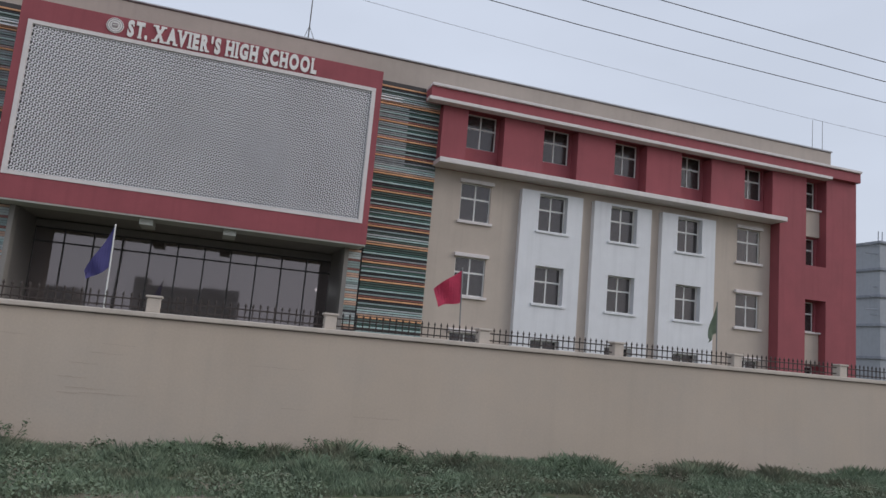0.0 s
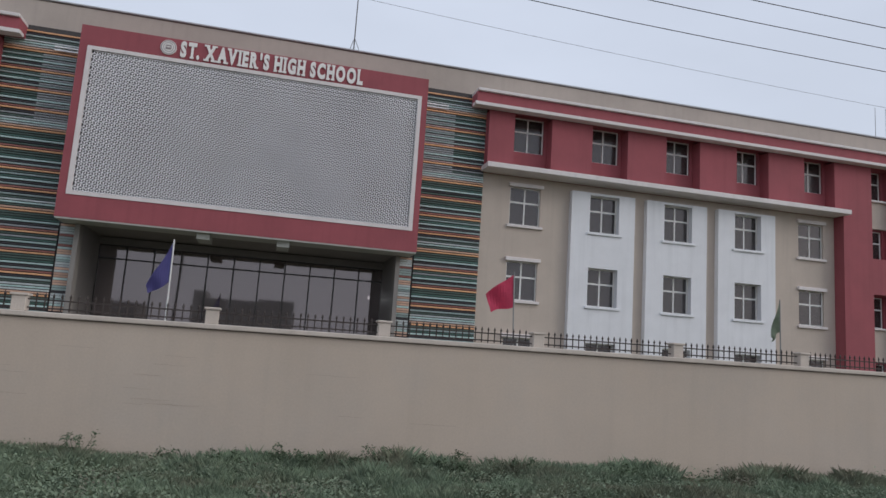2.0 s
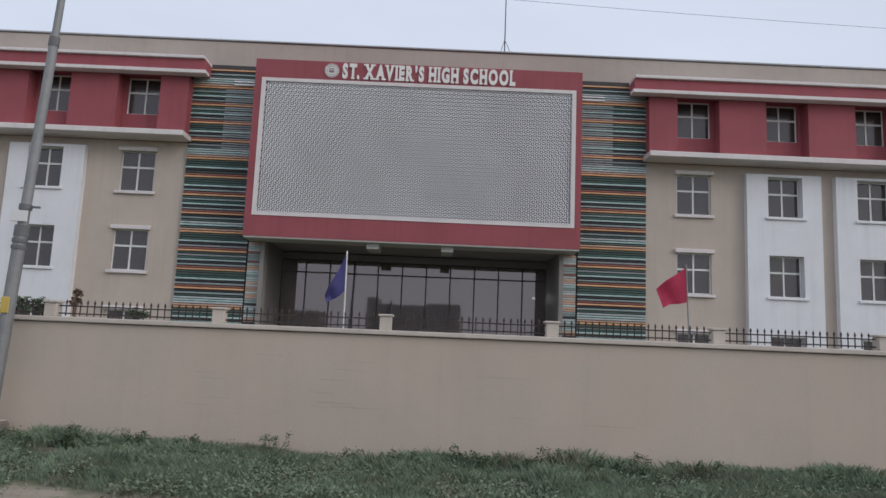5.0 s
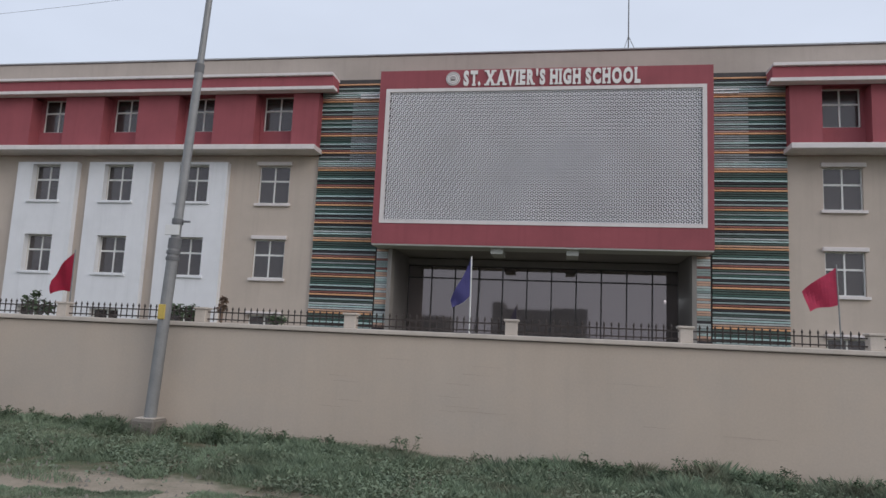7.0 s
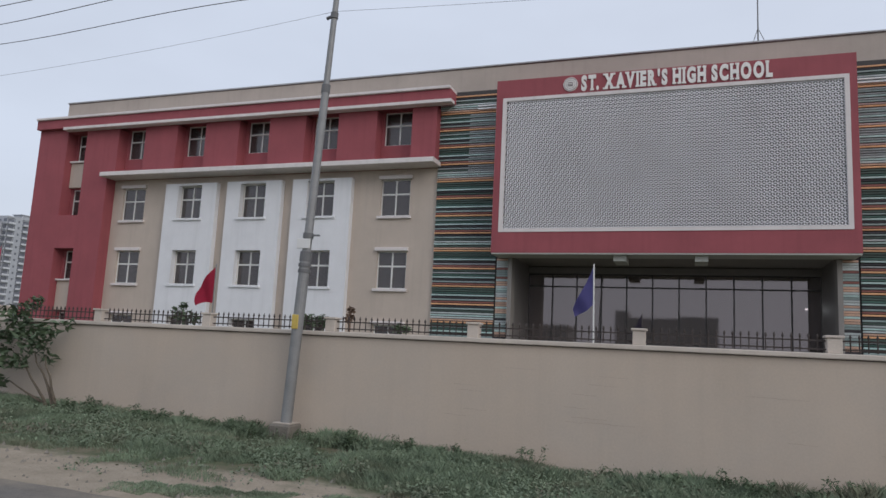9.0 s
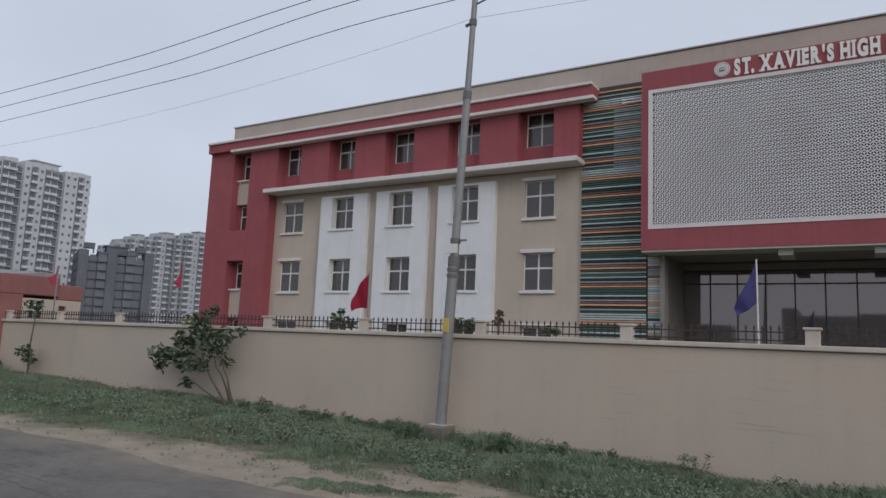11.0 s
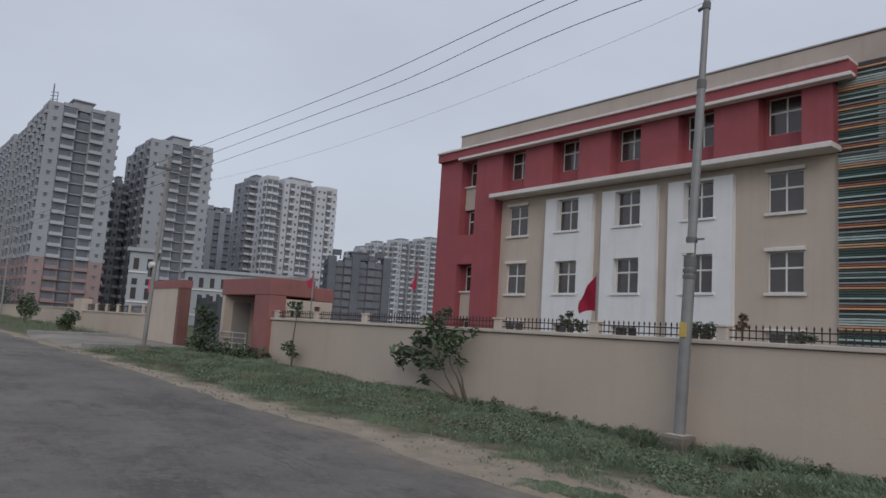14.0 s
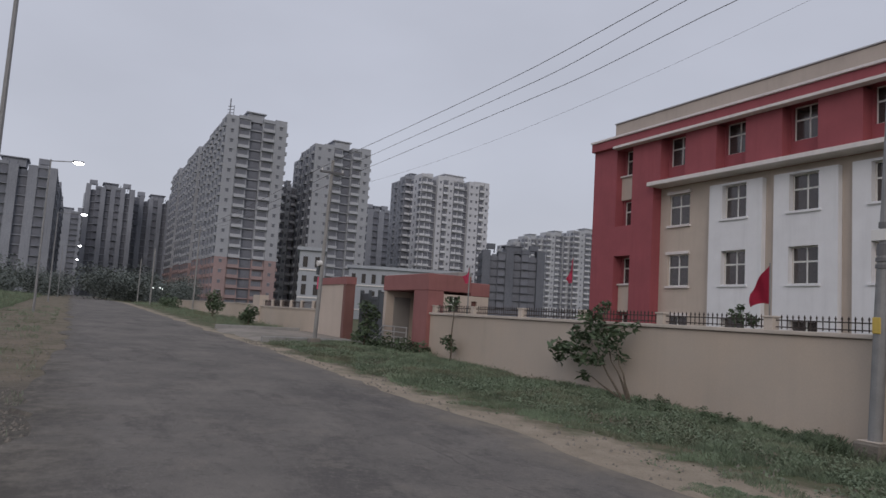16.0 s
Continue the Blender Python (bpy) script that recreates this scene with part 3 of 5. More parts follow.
    for k in range(6):
        d0 = 14.28 + k * 3.97
        s0, s1 = span(side, d0 - 0.1, d0 + 0.1)
        part("room_wall", boxes((s0, s1, FACE + 0.312, 36.9, 0.0, 13.1)), INTERIOR, school)
# Unseen back wall, added to keep the rooms behind the panes dark.
part("unseen_back_wall", boxes((X0 - 34.9, X0 + 34.9, 50.01, 50.3, -0.3, 13.7)), BEIGE, school)
part("parapet", boxes((X0 - 33.98, X0 + 33.98, 30.55, 30.78, 13.88, 15.10)), PARAPET, school, "plain beige roof parapet")
part("parapet", boxes((X0 - 33.98, X0 - 33.75, 30.79, 50.0, 13.88, 15.10)), PARAPET, school)
part("parapet", boxes((X0 + 33.75, X0 + 33.98, 30.79, 50.0, 13.88, 15.10)), PARAPET, school)
part("parapet_cap", boxes((X0 - 34.05, X0 + 34.05, 30.48, 30.84, 15.104, 15.17), bevel=0.01), CAP_GREY, school, "thin pale grey parapet cap")
part("under_line", boxes((X0 - 34.0, X0 + 34.0, 30.535, 30.57, 15.055, 15.1)), DARK_LINE, school, "dark line under the cap")
# Unseen roof slab, added to shut light out of the rooms.
part("roof", boxes((X0 - 34.9, X0 + 34.9, 31.01, 50.0, 13.55, 13.87)), CONCRETE, school)
part("wall", boxes((X0 - 9.41, X0 + 9.41, 30.56, 31.0, 12.0, 13.876)), PARAPET, school)

# centre: striped slat walls
for side in (-1, 1):
    a, b = span(side, 6.35, 10.19)
    # Darkness of the gaps between slats is put into the backing colour.
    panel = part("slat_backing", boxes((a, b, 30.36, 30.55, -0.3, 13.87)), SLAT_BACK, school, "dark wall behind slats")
    slat_w = mesh_of("slat", boxes((-1.49, 1.49, 0, 0.07, -0.034, 0.034), bevel=0.006), SLATS[0])
    slat_n = mesh_of("slat", boxes((-0.32, 0.32, 0, 0.07, -0.042, 0.042), bevel=0.006), SLATS[0])
    half_a = mesh_of("slat", boxes((-0.75, 0.75, 0, 0.07, -0.034, 0.034), bevel=0.006), SLATS[0])
    wide, narrow, half = [], [], []
    for base, store in ((slat_w, wide), (slat_n, narrow), (half_a, half)):
        for mt in SLATS:
            me = base.copy()
            me.materials[0] = mt
            store.append(me)
    # bands repeat every eight slats below each orange one; every fourth band is pale
    usual, light = (0, 2, 2, 9, 1, 5, 3, 4), (0, 5, 3, 2, 10, 1, 10, 6)
    rnd = random.Random(11)
    for n in range(-24, 105):
        z = 2.96 + 0.10225 * n
        band, step = -(-n // 8), -n % 8
        k = (light if band % 4 == 1 else usual)[step]
        if step in (2, 6) and rnd.random() < 0.2:
            k = rnd.choice((7, 2, 3))
        if z > 13.82 or z < 0.1:
            continue
        y = 30.24 if k in (0, 1, 3, 6, 10) else 30.27
        if 10.0 < z < 13.0 and k in (2, 9, 5, 4):
            # paler blades over the stair window beside the box
            piece("slat", half[k], panel, (X0 + side * 9.42, y, z))
            piece("slat", half[7 if k != 4 else 11], panel, (X0 + side * 7.93, y, z))
        else:
            piece("slat", wide[k], panel, (X0 + side * 8.68, y, z))
        if z < 5.9:
            piece("slat", narrow[rnd.choice((3, 10, 6, 10, 1, 6, 0)) if n % 2 else rnd.choice((10, 6, 4, 3, 5))], panel, (X0 + side * 6.79, 30.22, z))
    # Window gleam painted as two white blades on each side.
    gleam = mesh_of("louvre", boxes((-0.55, 0.55, 0, 0.05, -0.03, 0.03), bevel=0.008), SLATS[8])
    for zz in (12.92, 13.06):
        piece("louvre", gleam, panel, (X0 + side * 7.75, 30.17, zz), label="louvre blade, window gleam put into its white")

# centre: the framed screen box over the entrance
BX0, BX1, BZ0, BZ1, BY = -8.12, 5.93, 5.95, 13.66, 28.9
PX0, PX1, PZ0, PZ1 = -7.82, 5.67, 6.84, 12.83
sign = thing("screen_box", (X0, 30.0, BZ0), "red framed box with white perforated screen and school sign", "facade screen")
part("box_frame", boxes((BX0, PX0, BY, 30.22, BZ0, BZ1), (PX1, BX1, BY, 30.22, BZ0, BZ1), (PX0, PX1, BY, 30.22, BZ0, PZ0), (PX0, PX1, BY, 30.22, PZ1, BZ1)), RED, sign, "red painted frame")
# Near-black sheet gives the screen's holes the darkness of a shaded void.
part("screen_void_shade", boxes((PX0, PX1, BY + 0.42, BY + 0.5, PZ0, PZ1)), SCREEN_BACK, sign, "dark sheet standing in for shade behind screen")
part("screen_border", boxes((PX0, PX0 + 0.17, BY - 0.03, BY + 0.1, PZ0, PZ1), (PX1 - 0.17, PX1, BY - 0.03, BY + 0.1, PZ0, PZ1),
                            (PX0 + 0.17, PX1 - 0.17, BY - 0.03, BY + 0.1, PZ0, PZ0 + 0.15), (PX0 + 0.17, PX1 - 0.17, BY - 0.03, BY + 0.1, PZ1 - 0.15, PZ1)), TRIM, sign, "white border strip")


def lattice(x0, x1, z0, z1, y, side, tip, depth):
    """A plate on a triangular grid with a leaf-shaped hole on every edge, with thickness."""
    verts, faces = [], []
    h = side * math.sqrt(3) / 2
    rows, cols = round((z1 - z0) / h), round((x1 - x0) / side) + 1
    sx, sz = (x1 - x0) / (cols - 0.5), (z1 - z0) / rows
    for r in range(rows):
        for c in range(2 * cols):
            xa = x0 + (r % 2) * sx / 2 - sx / 2 + (c // 2) * sx
            za, zb = z0 + r * sz, z0 + (r + 1) * sz
            if c % 2 == 0:
                tri = [(xa, za), (xa + sx, za), (xa + sx / 2, zb)]
            else:
                tri = [(xa + sx, za), (xa + sx * 1.5, zb), (xa + sx / 2, zb)]
            cx, cz = sum(p[0] for p in tri) / 3, sum(p[1] for p in tri) / 3
            ring, curve = [], []
            for i in range(3):
                (ax, az), (bx, bz) = tri[i], tri[(i + 1) % 3]
                mx, mz = (ax + bx) / 2, (az + bz) / 2
                k = depth / math.hypot(cx - mx, cz - mz)
                ring.append((ax, az))
                for s, d in ((tip, 0.0), (0.36, k), (0.64, k), (1 - tip, 0.0)):
                    if d == 0.0:
                        curve.append((len(ring), s == tip))
                    ring.append((ax + (bx - ax) * s + (cx - mx) * d, az + (bz - az) * s + (cz - mz) * d))
            b0 = len(verts)
            ring = [(min(max(p, x0), x1), q) for p, q in ring]
            verts += [(p, y, q) for p, q in ring] + [(p, y + 0.05, q) for p, q in ring]
            faces.append(tuple(range(b0, b0 + 15)))
            for start, first in curve:
                if first:
                    for m in range(start, start + 3):
                        faces.append((b0 + m, b0 + m + 1, b0 + m + 16, b0 + m + 15))
    me = bpy.data.meshes.new("screen")
    me.from_pydata(verts, [], faces)
    me.materials.append(SCREEN)
    return me


screen = new("screen", lattice(PX0 + 0.17, PX1 - 0.17, PZ0 + 0.15, PZ1 - 0.15, BY + 0.03, 0.195, 0.10, 0.0305))
screen.parent = sign
screen.location = -WORLD[sign]
tagged(screen, "white perforated metal screen", kind="stuff")

# lettering on the frame
def glyph(ch, size):
    cu = bpy.data.curves.new("letter", "FONT")
    cu.body, cu.size, cu.extrude, cu.offset = ch, size, 0.03, 0.046
    cu.resolution_u = 4
    tmp = new("tmp", cu)
    me = bpy.data.meshes.new_from_object(tmp.evaluated_get(bpy.context.evaluated_depsgraph_get()))
    bpy.data.objects.remove(tmp)
    bpy.data.curves.remove(cu)
    me.materials.clear()
    me.materials.append(LETTER)
    xs = [v.co.x for v in me.vertices]
    return me, min(xs), max(xs)


def slab_serifs(me, x0, x1, size, ch):
    """Small bracket serifs at the feet and heads of straight strokes."""
    feet = {"T": ((0.5,), ()), "X": ((0.16, 0.84), (0.16, 0.84)), "A": ((0.13, 0.87), ()), "V": ((), (0.13, 0.87)), "I": ((0.5,), (0.5,)), "E": ((0.2,), (0.2,)), "R": ((0.2, 0.86), (0.2,)),
            "H": ((0.19, 0.81), (0.19, 0.81)), "L": ((0.2,), (0.2,))}.get(ch, ((), ()))
    bm = bmesh.new()
    bm.from_mesh(me)
    cap, w = size * 0.70, x1 - x0
    half = max(w * 0.24, size * 0.145) if ch != "I" else size * 0.185
    for lst, z in ((feet[0], 0.0), (feet[1], cap + 0.005)):
        for f in lst:
            c = x0 + f * w
            box(bm, c - half, c + half, z - 0.04, z + size * 0.035, -0.028, 0.028)
    bm.to_mesh(me)
    bm.free()


def lettering(text, x0, x1, z, y, parent):
    metrics, x = [], 0.0
    word_start = True
    for ch in text:
        if ch == " ":
            x += 0.26
            word_start = True
            continue
        size = 0.87
        me, a, b = glyph(ch, size)
        slab_serifs(me, a, b, size, ch)
        metrics.append((me, x - a, size))
        x += (b - a) + (0.035 if ch in "AT" else 0.125)
        word_start = False
    k = (x1 - x0) / x
    for me, off, size in metrics:
        ob = piece("letter", me, parent, (x0 + off * k, y, z), turn=(radians(90), 0, 0))
        ob.scale = (k, 1, 1)


lettering("ST. XAVIER'S HIGH SCHOOL", -4.40, 3.10, 12.955, BY - 0.03, sign)
emblem = bmesh.new()
rod(emblem, (-4.86, BY - 0.04, 13.25), (-4.86, BY + 0.02, 13.25), 0.31, n=28)
emblem_ob = part("emblem", emblem, LETTER, sign, "round white emblem")
for r0, r1, mt, name in ((0.285, 0.255, LETTER_DARK, "emblem_ring"), (0.20, 0.18, LETTER_DARK, "emblem_ring")):
    ring = bmesh.new()
    for k in range(28):
        a, b = k * math.tau / 28, (k + 1) * math.tau / 28
        p = [(-4.86 + r * math.cos(g), BY - 0.052, 13.25 + r * math.sin(g)) for r, g in ((r0, a), (r0, b), (r1, b), (r1, a))]
        ring.faces.new([ring.verts.new(c) for c in p])
    bmesh.ops.remove_doubles(ring, verts=ring.verts, dist=0.0005)
    bmesh.ops.solidify(ring, geom=ring.faces[:], thickness=0.012)
    part(name, ring, mt, emblem_ob)
part("emblem_shield", boxes((-4.97, -4.75, BY - 0.07, BY - 0.038, 13.16, 13.34), bevel=0.03), LETTER_DARK, emblem_ob)
part("emblem_bar", boxes((-4.94, -4.78, BY - 0.085, BY - 0.068, 13.235, 13.27), bevel=0.006), LETTER, emblem_ob)

# centre: recessed entrance with a glazed front
EX0, EX1, GY = -7.42, 5.28, 33.6
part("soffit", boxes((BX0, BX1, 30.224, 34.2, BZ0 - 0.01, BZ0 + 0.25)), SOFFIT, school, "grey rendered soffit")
# Front underside and beams are coloured pale as if lit from below.
part("soffit_front", boxes((BX0 + 0.02, BX1 - 0.02, BY + 0.02, 30.22, BZ0 - 0.06, BZ0 - 0.004)), SOFFIT_LIT, school, "box underside, light put into its pale grey")
for x in (-2.73, 0.41):
    part("soffit_beam", boxes((x - 0.25, x + 0.25, BY + 0.3, 30.6, BZ0 - 0.30, BZ0 - 0.064)), SOFFIT_LIT, school)
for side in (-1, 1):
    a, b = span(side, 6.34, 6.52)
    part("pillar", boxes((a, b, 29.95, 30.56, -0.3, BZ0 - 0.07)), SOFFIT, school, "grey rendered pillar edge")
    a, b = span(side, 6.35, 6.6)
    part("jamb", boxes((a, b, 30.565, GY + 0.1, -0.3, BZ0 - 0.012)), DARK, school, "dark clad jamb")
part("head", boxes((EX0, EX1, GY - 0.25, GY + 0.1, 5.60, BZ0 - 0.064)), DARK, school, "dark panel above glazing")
glazing = thing("glazed_front", (X0, GY, -0.1), "dark smoked glass entrance front with black mullions", "glazing")
n_bays = 11
bay = (EX1 - EX0) / n_bays
mull = mesh_of("mullion", boxes((-0.03, 0.03, -0.05, 0.05, -0.1, 5.60)), MULLION)
for k in range(n_bays + 1):
    piece("mullion", mull, glazing, (EX0 + k * bay, GY, 0))
for z in (0.03, 2.35, 4.98, 5.57):
    part("transom", boxes((EX0 + 0.03, EX1 - 0.03, GY - 0.045, GY + 0.045, z - 0.03, z + 0.03)), MULLION, glazing)
for z0, z1 in ((0.06, 2.32), (2.38, 4.95), (5.01, 5.54)):
    pane = mesh_of("pane", boxes((0.03, bay - 0.03, -0.006, 0.006, z0, z1)), CURTAIN_GLASS)
    for k in range(n_bays):
        p = piece("pane", pane, glazing, (EX0 + k * bay, GY, 0))
        p.visible_shadow = False
part("lobby_floor", boxes((BX0, BX1, 28.0, 44.0, -0.3, -0.02)), PAVING, school)
part("lobby_back", boxes((X0 - 9.8, X0 + 9.8, 44.0, 44.2, -0.3, 13.5)), INTERIOR, school)
part("lobby_ceiling", boxes((X0 - 9.8, X0 + 9.8, 34.21, 44.0, 6.0, 6.2)), INTERIOR, school)

# Added bulb and cord stand in for a bright glint in the glass.
glint_lamp = thing("glint_lamp", (4.8, 34.3, 6.0), "small glowing bulb added for a glint in the glass", "lamp")
part("cord", rod(bmesh.new(), (4.8, 34.3, 4.3), (4.8, 34.3, 6.0), 0.012, n=5), MULLION, glint_lamp)
bulb = bmesh.new()
bmesh.ops.create_uvsphere(bulb, u_segments=10, v_segments=6, radius=0.075, matrix=Matrix.Translation((4.8, 34.3, 4.24)))
part("bulb", bulb, LAMP_GLOW, glint_lamp, "glowing bulb")

# mast on the roof
mast = bmesh.new()
rod(mast, (2.70, 30.9, 13.9), (2.70, 30.9, 21.5), 0.035, 0.02, 6)
rod(mast, (2.70, 30.9, 15.9), (3.05, 30.9, 15.1), 0.015, n=5)
rod(mast, (2.70, 30.9, 15.9), (2.45, 30.9, 15.1), 0.015, n=5)
solid("roof_mast", mast, STEEL_DARK, (2.70, 30.9, 13.87), "thin grey lightning mast on the roof", "mast")

antenna = bmesh.new()
for x, top in ((32.51, 17.28), (33.26, 17.35)):
    rod(antenna, (x, 31.5, 13.9), (x, 31.5, top), 0.02, 0.014, 5)
rod(antenna, (32.51, 31.5, 15.5), (33.26, 31.5, 15.5), 0.012, n=5)
solid("roof_antenna", antenna, STEEL, (32.51, 31.5, 13.87), "thin twin aerial rods on the roof", "aerial")

# ---------------------------------------------------------------- boundary wall, posts and railings
WY = 11.67
WALL_X0, WALL_X1, CAP = -23.55, 46.0, 1.99
south = thing("wall_south", (0, WY + 0.15, -0.3), "beige painted compound wall with pale coping", "wall", kind="structure")
part("wall_face", boxes((WALL_X0, WALL_X1, WY, WY + 0.28, -0.6, CAP - 0.08)), BEIGE_WALL, south, "beige painted plaster")
part("coping", boxes((WALL_X0 - 0.03, WALL_X1, WY - 0.065, WY + 0.34, CAP - 0.08, CAP), bevel=0.012), COPING, south, "weathered pale coping")
# Thin dark strip just below the coping.
part("under_line", boxes((WALL_X0, WALL_X1, WY - 0.004, WY + 0.02, CAP - 0.094, CAP - 0.0805)), DARK_LINE, south, "dark line under the coping")
rnd = random.Random(31)
for k in range(15):
    x, z = rnd.choice((rnd.uniform(-5.0, -1.0), rnd.uniform(-2.5, 4.0))), rnd.uniform(0.55, 1.7)
    w = rnd.uniform(0.12, 0.5)
    crack = boxes((x - w, x, WY - 0.0035, WY + 0.01, z - 0.004, z + 0.003), (x, x + w, WY - 0.0035, WY + 0.01, z - 0.012, z - 0.006))
    part("crack", crack, CRACK_WALL, south)
POST_X = [-0.77 + 2.775 * k for k in range(-8, 17)]
post_me = mesh_of("post", boxes((-0.10, 0.10, -0.10, 0.10, 0, 0.225), (-0.125, 0.125, -0.125, 0.125, 0.227, 0.265), bevel=0.008), COPING)
for x in POST_X:
    piece("post", post_me, south, (x, WY + 0.14, CAP), label="pale square post")
bar_bm = bmesh.new()
rod(bar_bm, (0, 0, 0), (0, 0, 0.21), 0.011, n=5)
rod(bar_bm, (0, 0, 0.205), (0, 0, 0.225), 0.012, 0.021, 5)
rod(bar_bm, (0, 0, 0.225), (0, 0, 0.275), 0.021, 0.002, 5)
bar_me = mesh_of("bar", bar_bm, IRON)
for a, b in zip(POST_X, POST_X[1:]):
    x0, x1 = a + 0.10, b - 0.10
    if x0 > 20:
        continue
    fence = thing("fence_panel", ((a + b) / 2, WY + 0.14, CAP), "black iron railing with spear tips on the wall", "railing", "railings along the wall")
    for z in (0.06, 0.185):
        rail = boxes((x0, x1, WY + 0.13, WY + 0.15, CAP + z - 0.011, CAP + z + 0.011))
        part("rail", rail, IRON, fence)
    count = 22
    for k in range(1, count):
        piece("bar", bar_me, fence, (x0 + (x1 - x0) * k / count, WY + 0.14, CAP + 0.02))

# ---------------------------------------------------------------- gate, guard house and wall beyond
guard = thing("guard_house", (-25.7, 13.0, 0.3), "terracotta and beige flat-roofed guard house at the gate", "guard house")
GX0, GX1, GTOP = -27.3, -23.12, 3.42
part("column", boxes((-24.3, GX1, WY - 0.15, WY + 0.5, 0.2, 2.79)), GATE_RED, guard, "terracotta corner column")
part("roof", boxes((GX0, GX1, WY - 0.15, WY + 1.65, 2.794, GTOP), bevel=0.02), GATE_RED, guard, "thick terracotta portal slab")
part("roof", boxes((GX0, GX1 - 0.03, WY + 1.654, WY + 2.5, 2.70, 3.20), bevel=0.02), GATE_RED, guard, "lower terracotta roof edge")
side = part("wall", pierced(WY + 0.51, WY + 2.45, 0.2, 2.69, [(WY + 0.75, WY + 1.2, 2.05, 2.62), (WY + 1.7, WY + 1.95, 1.4, 2.5)], GX1 - 0.22, GX1 - 0.02), BEIGE, guard, "beige side wall")
for v in side.data.vertices:
    w = v.co + WORLD[side]
    v.co = Vector((w.y, w.x, w.z)) - WORLD[side]
side.data.flip_normals()
part("window_recess", boxes((GX1 - 0.2, GX1 - 0.16, WY + 0.75, WY + 1.2, 2.05, 2.62)), MULLION, guard, "dark small window")
part("window_bar", boxes((GX1 - 0.155, GX1 - 0.11, WY + 0.75, WY + 1.2, 2.3, 2.35), (GX1 - 0.156, GX1 - 0.112, WY + 0.95, WY + 1.0, 2.05, 2.62)), FRAME, guard, "white window bars")
part("side_door", boxes((GX1 - 0.17, GX1 - 0.12, WY + 1.7, WY + 1.95, 0.63, 2.5)), GATE_BROWN, guard, "brown side door")
part("wall", boxes((GX0, GX1 - 0.23, WY + 2.25, WY + 2.45, 0.2, 2.69)), BEIGE, guard)
part("wall", boxes((GX0, GX0 + 0.2, WY + 1.3, WY + 2.24, 0.2, 2.69)), BEIGE, guard)
# Inner porch wall uses the soffit grey: porch shade put into its colour.
part("wall", boxes((GX0 + 0.254, -24.31, WY + 1.3, WY + 1.5, 0.2, 2.69)), SOFFIT, guard, "porch wall, shade put into its grey")
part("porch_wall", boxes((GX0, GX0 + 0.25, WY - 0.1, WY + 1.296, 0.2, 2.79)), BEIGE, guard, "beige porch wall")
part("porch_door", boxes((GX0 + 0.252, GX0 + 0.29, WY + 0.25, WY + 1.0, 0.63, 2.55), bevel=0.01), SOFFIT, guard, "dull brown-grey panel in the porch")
part("plinth", boxes((GX0, GX1 - 0.01, WY - 0.1, WY + 2.3, -0.2, 0.62)), CONCRETE, guard)
part("roof_tank", boxes((-26.6, -24.4, WY + 1.75, WY + 2.4, 3.204, GTOP + 0.24), bevel=0.02), CONCRETE, guard, "grey roof upstand")
ramp_rail = thing("ramp_handrail", (-26.2, WY - 0.1, 0.6), "steel handrail in front of the guard house", "handrail")
for z in (0.75, 0.95, 1.15, 1.35):
    bm = bmesh.new()
    rod(bm, (-27.1, WY - 0.12, z), (-24.8, WY - 0.12, z), 0.022, n=6)
    rod(bm, (-28.3, WY - 0.12, z - 0.5), (-27.1, WY - 0.12, z), 0.022, n=6)
    part("rail", bm, BRIGHT_STEEL, ramp_rail)
for x in (-27.1, -26.0, -24.85):
    part("post", rod(bmesh.new(), (x, WY - 0.12, 0.5), (x, WY - 0.12, 1.37), 0.025, n=6), BRIGHT_STEEL, ramp_rail)

gate_pier = thing("gate_pier", (-33.5, WY + 0.3, 0.3), "beige gate pier wall with terracotta top and side", "gate pier")
part("pier_wall", boxes((-36.3, -32.45, WY, WY + 0.40, 0.1, 3.14)), BEIGE, gate_pier, "beige plaster")
# Pier end is coloured darker brown to stand for its shaded face.
part("pier_end", boxes((-32.446, -32.1, WY - 0.06, WY + 0.42, 0.1, 3.14)), GATE_BROWN, gate_pier, "pier end, shade put into its brown")
part("pier_top", boxes((-36.3, -32.08, WY - 0.06, WY + 0.46, 3.144, 3.50)), GATE_RED, gate_pier, "terracotta top band")
gate = thing("metal_gate", (-30.1, WY + 0.9, 0.4), "dark grey sheet metal gate beside the guard house", "gate")
for k, (a, b) in enumerate(((-32.3, -31.35), (-30.1, -29.3))):
    part("gate_leaf", boxes((a, b, WY + 0.85, WY + 0.92, 0.5, 2.75), bevel=0.01), GREY_METAL, gate)
for x in (-32.35, -31.3, -30.15, -29.25, -27.85):
    part("gate_post", boxes((x - 0.05, x + 0.05, WY + 0.82, WY + 0.95, 0.3, 2.9)), GREY_METAL, gate)
for z in (0.7, 1.6, 2.5):
    part("gate_rail", boxes((-32.3, -27.8, WY + 0.86, WY + 0.91, z - 0.04, z + 0.04)), GREY_METAL, gate)
for k in range(16):
    x = -31.2 + k * 0.066
    part("gate_bar", boxes((x - 0.01, x + 0.01, WY + 0.875, WY + 0.895, 0.6, 2.6)), GREY_METAL, gate)

west = thing("wall_west", (-60, WY + 0.15, 0.4), "beige compound wall beyond the gate", "wall", kind="structure")
part("wall_face", boxes((-49.0, -36.304, WY, WY + 0.28, 0.0, 1.80)), BEIGE_WALL, west)
part("coping", boxes((-49.0, -36.304, WY - 0.06, WY + 0.34, 1.804, 1.88)), COPING, west)
part("pier", boxes((-51.0, -49.004, WY - 0.1, WY + 0.5, 0.0, 2.6)), BEIGE, west, "taller beige end pier")
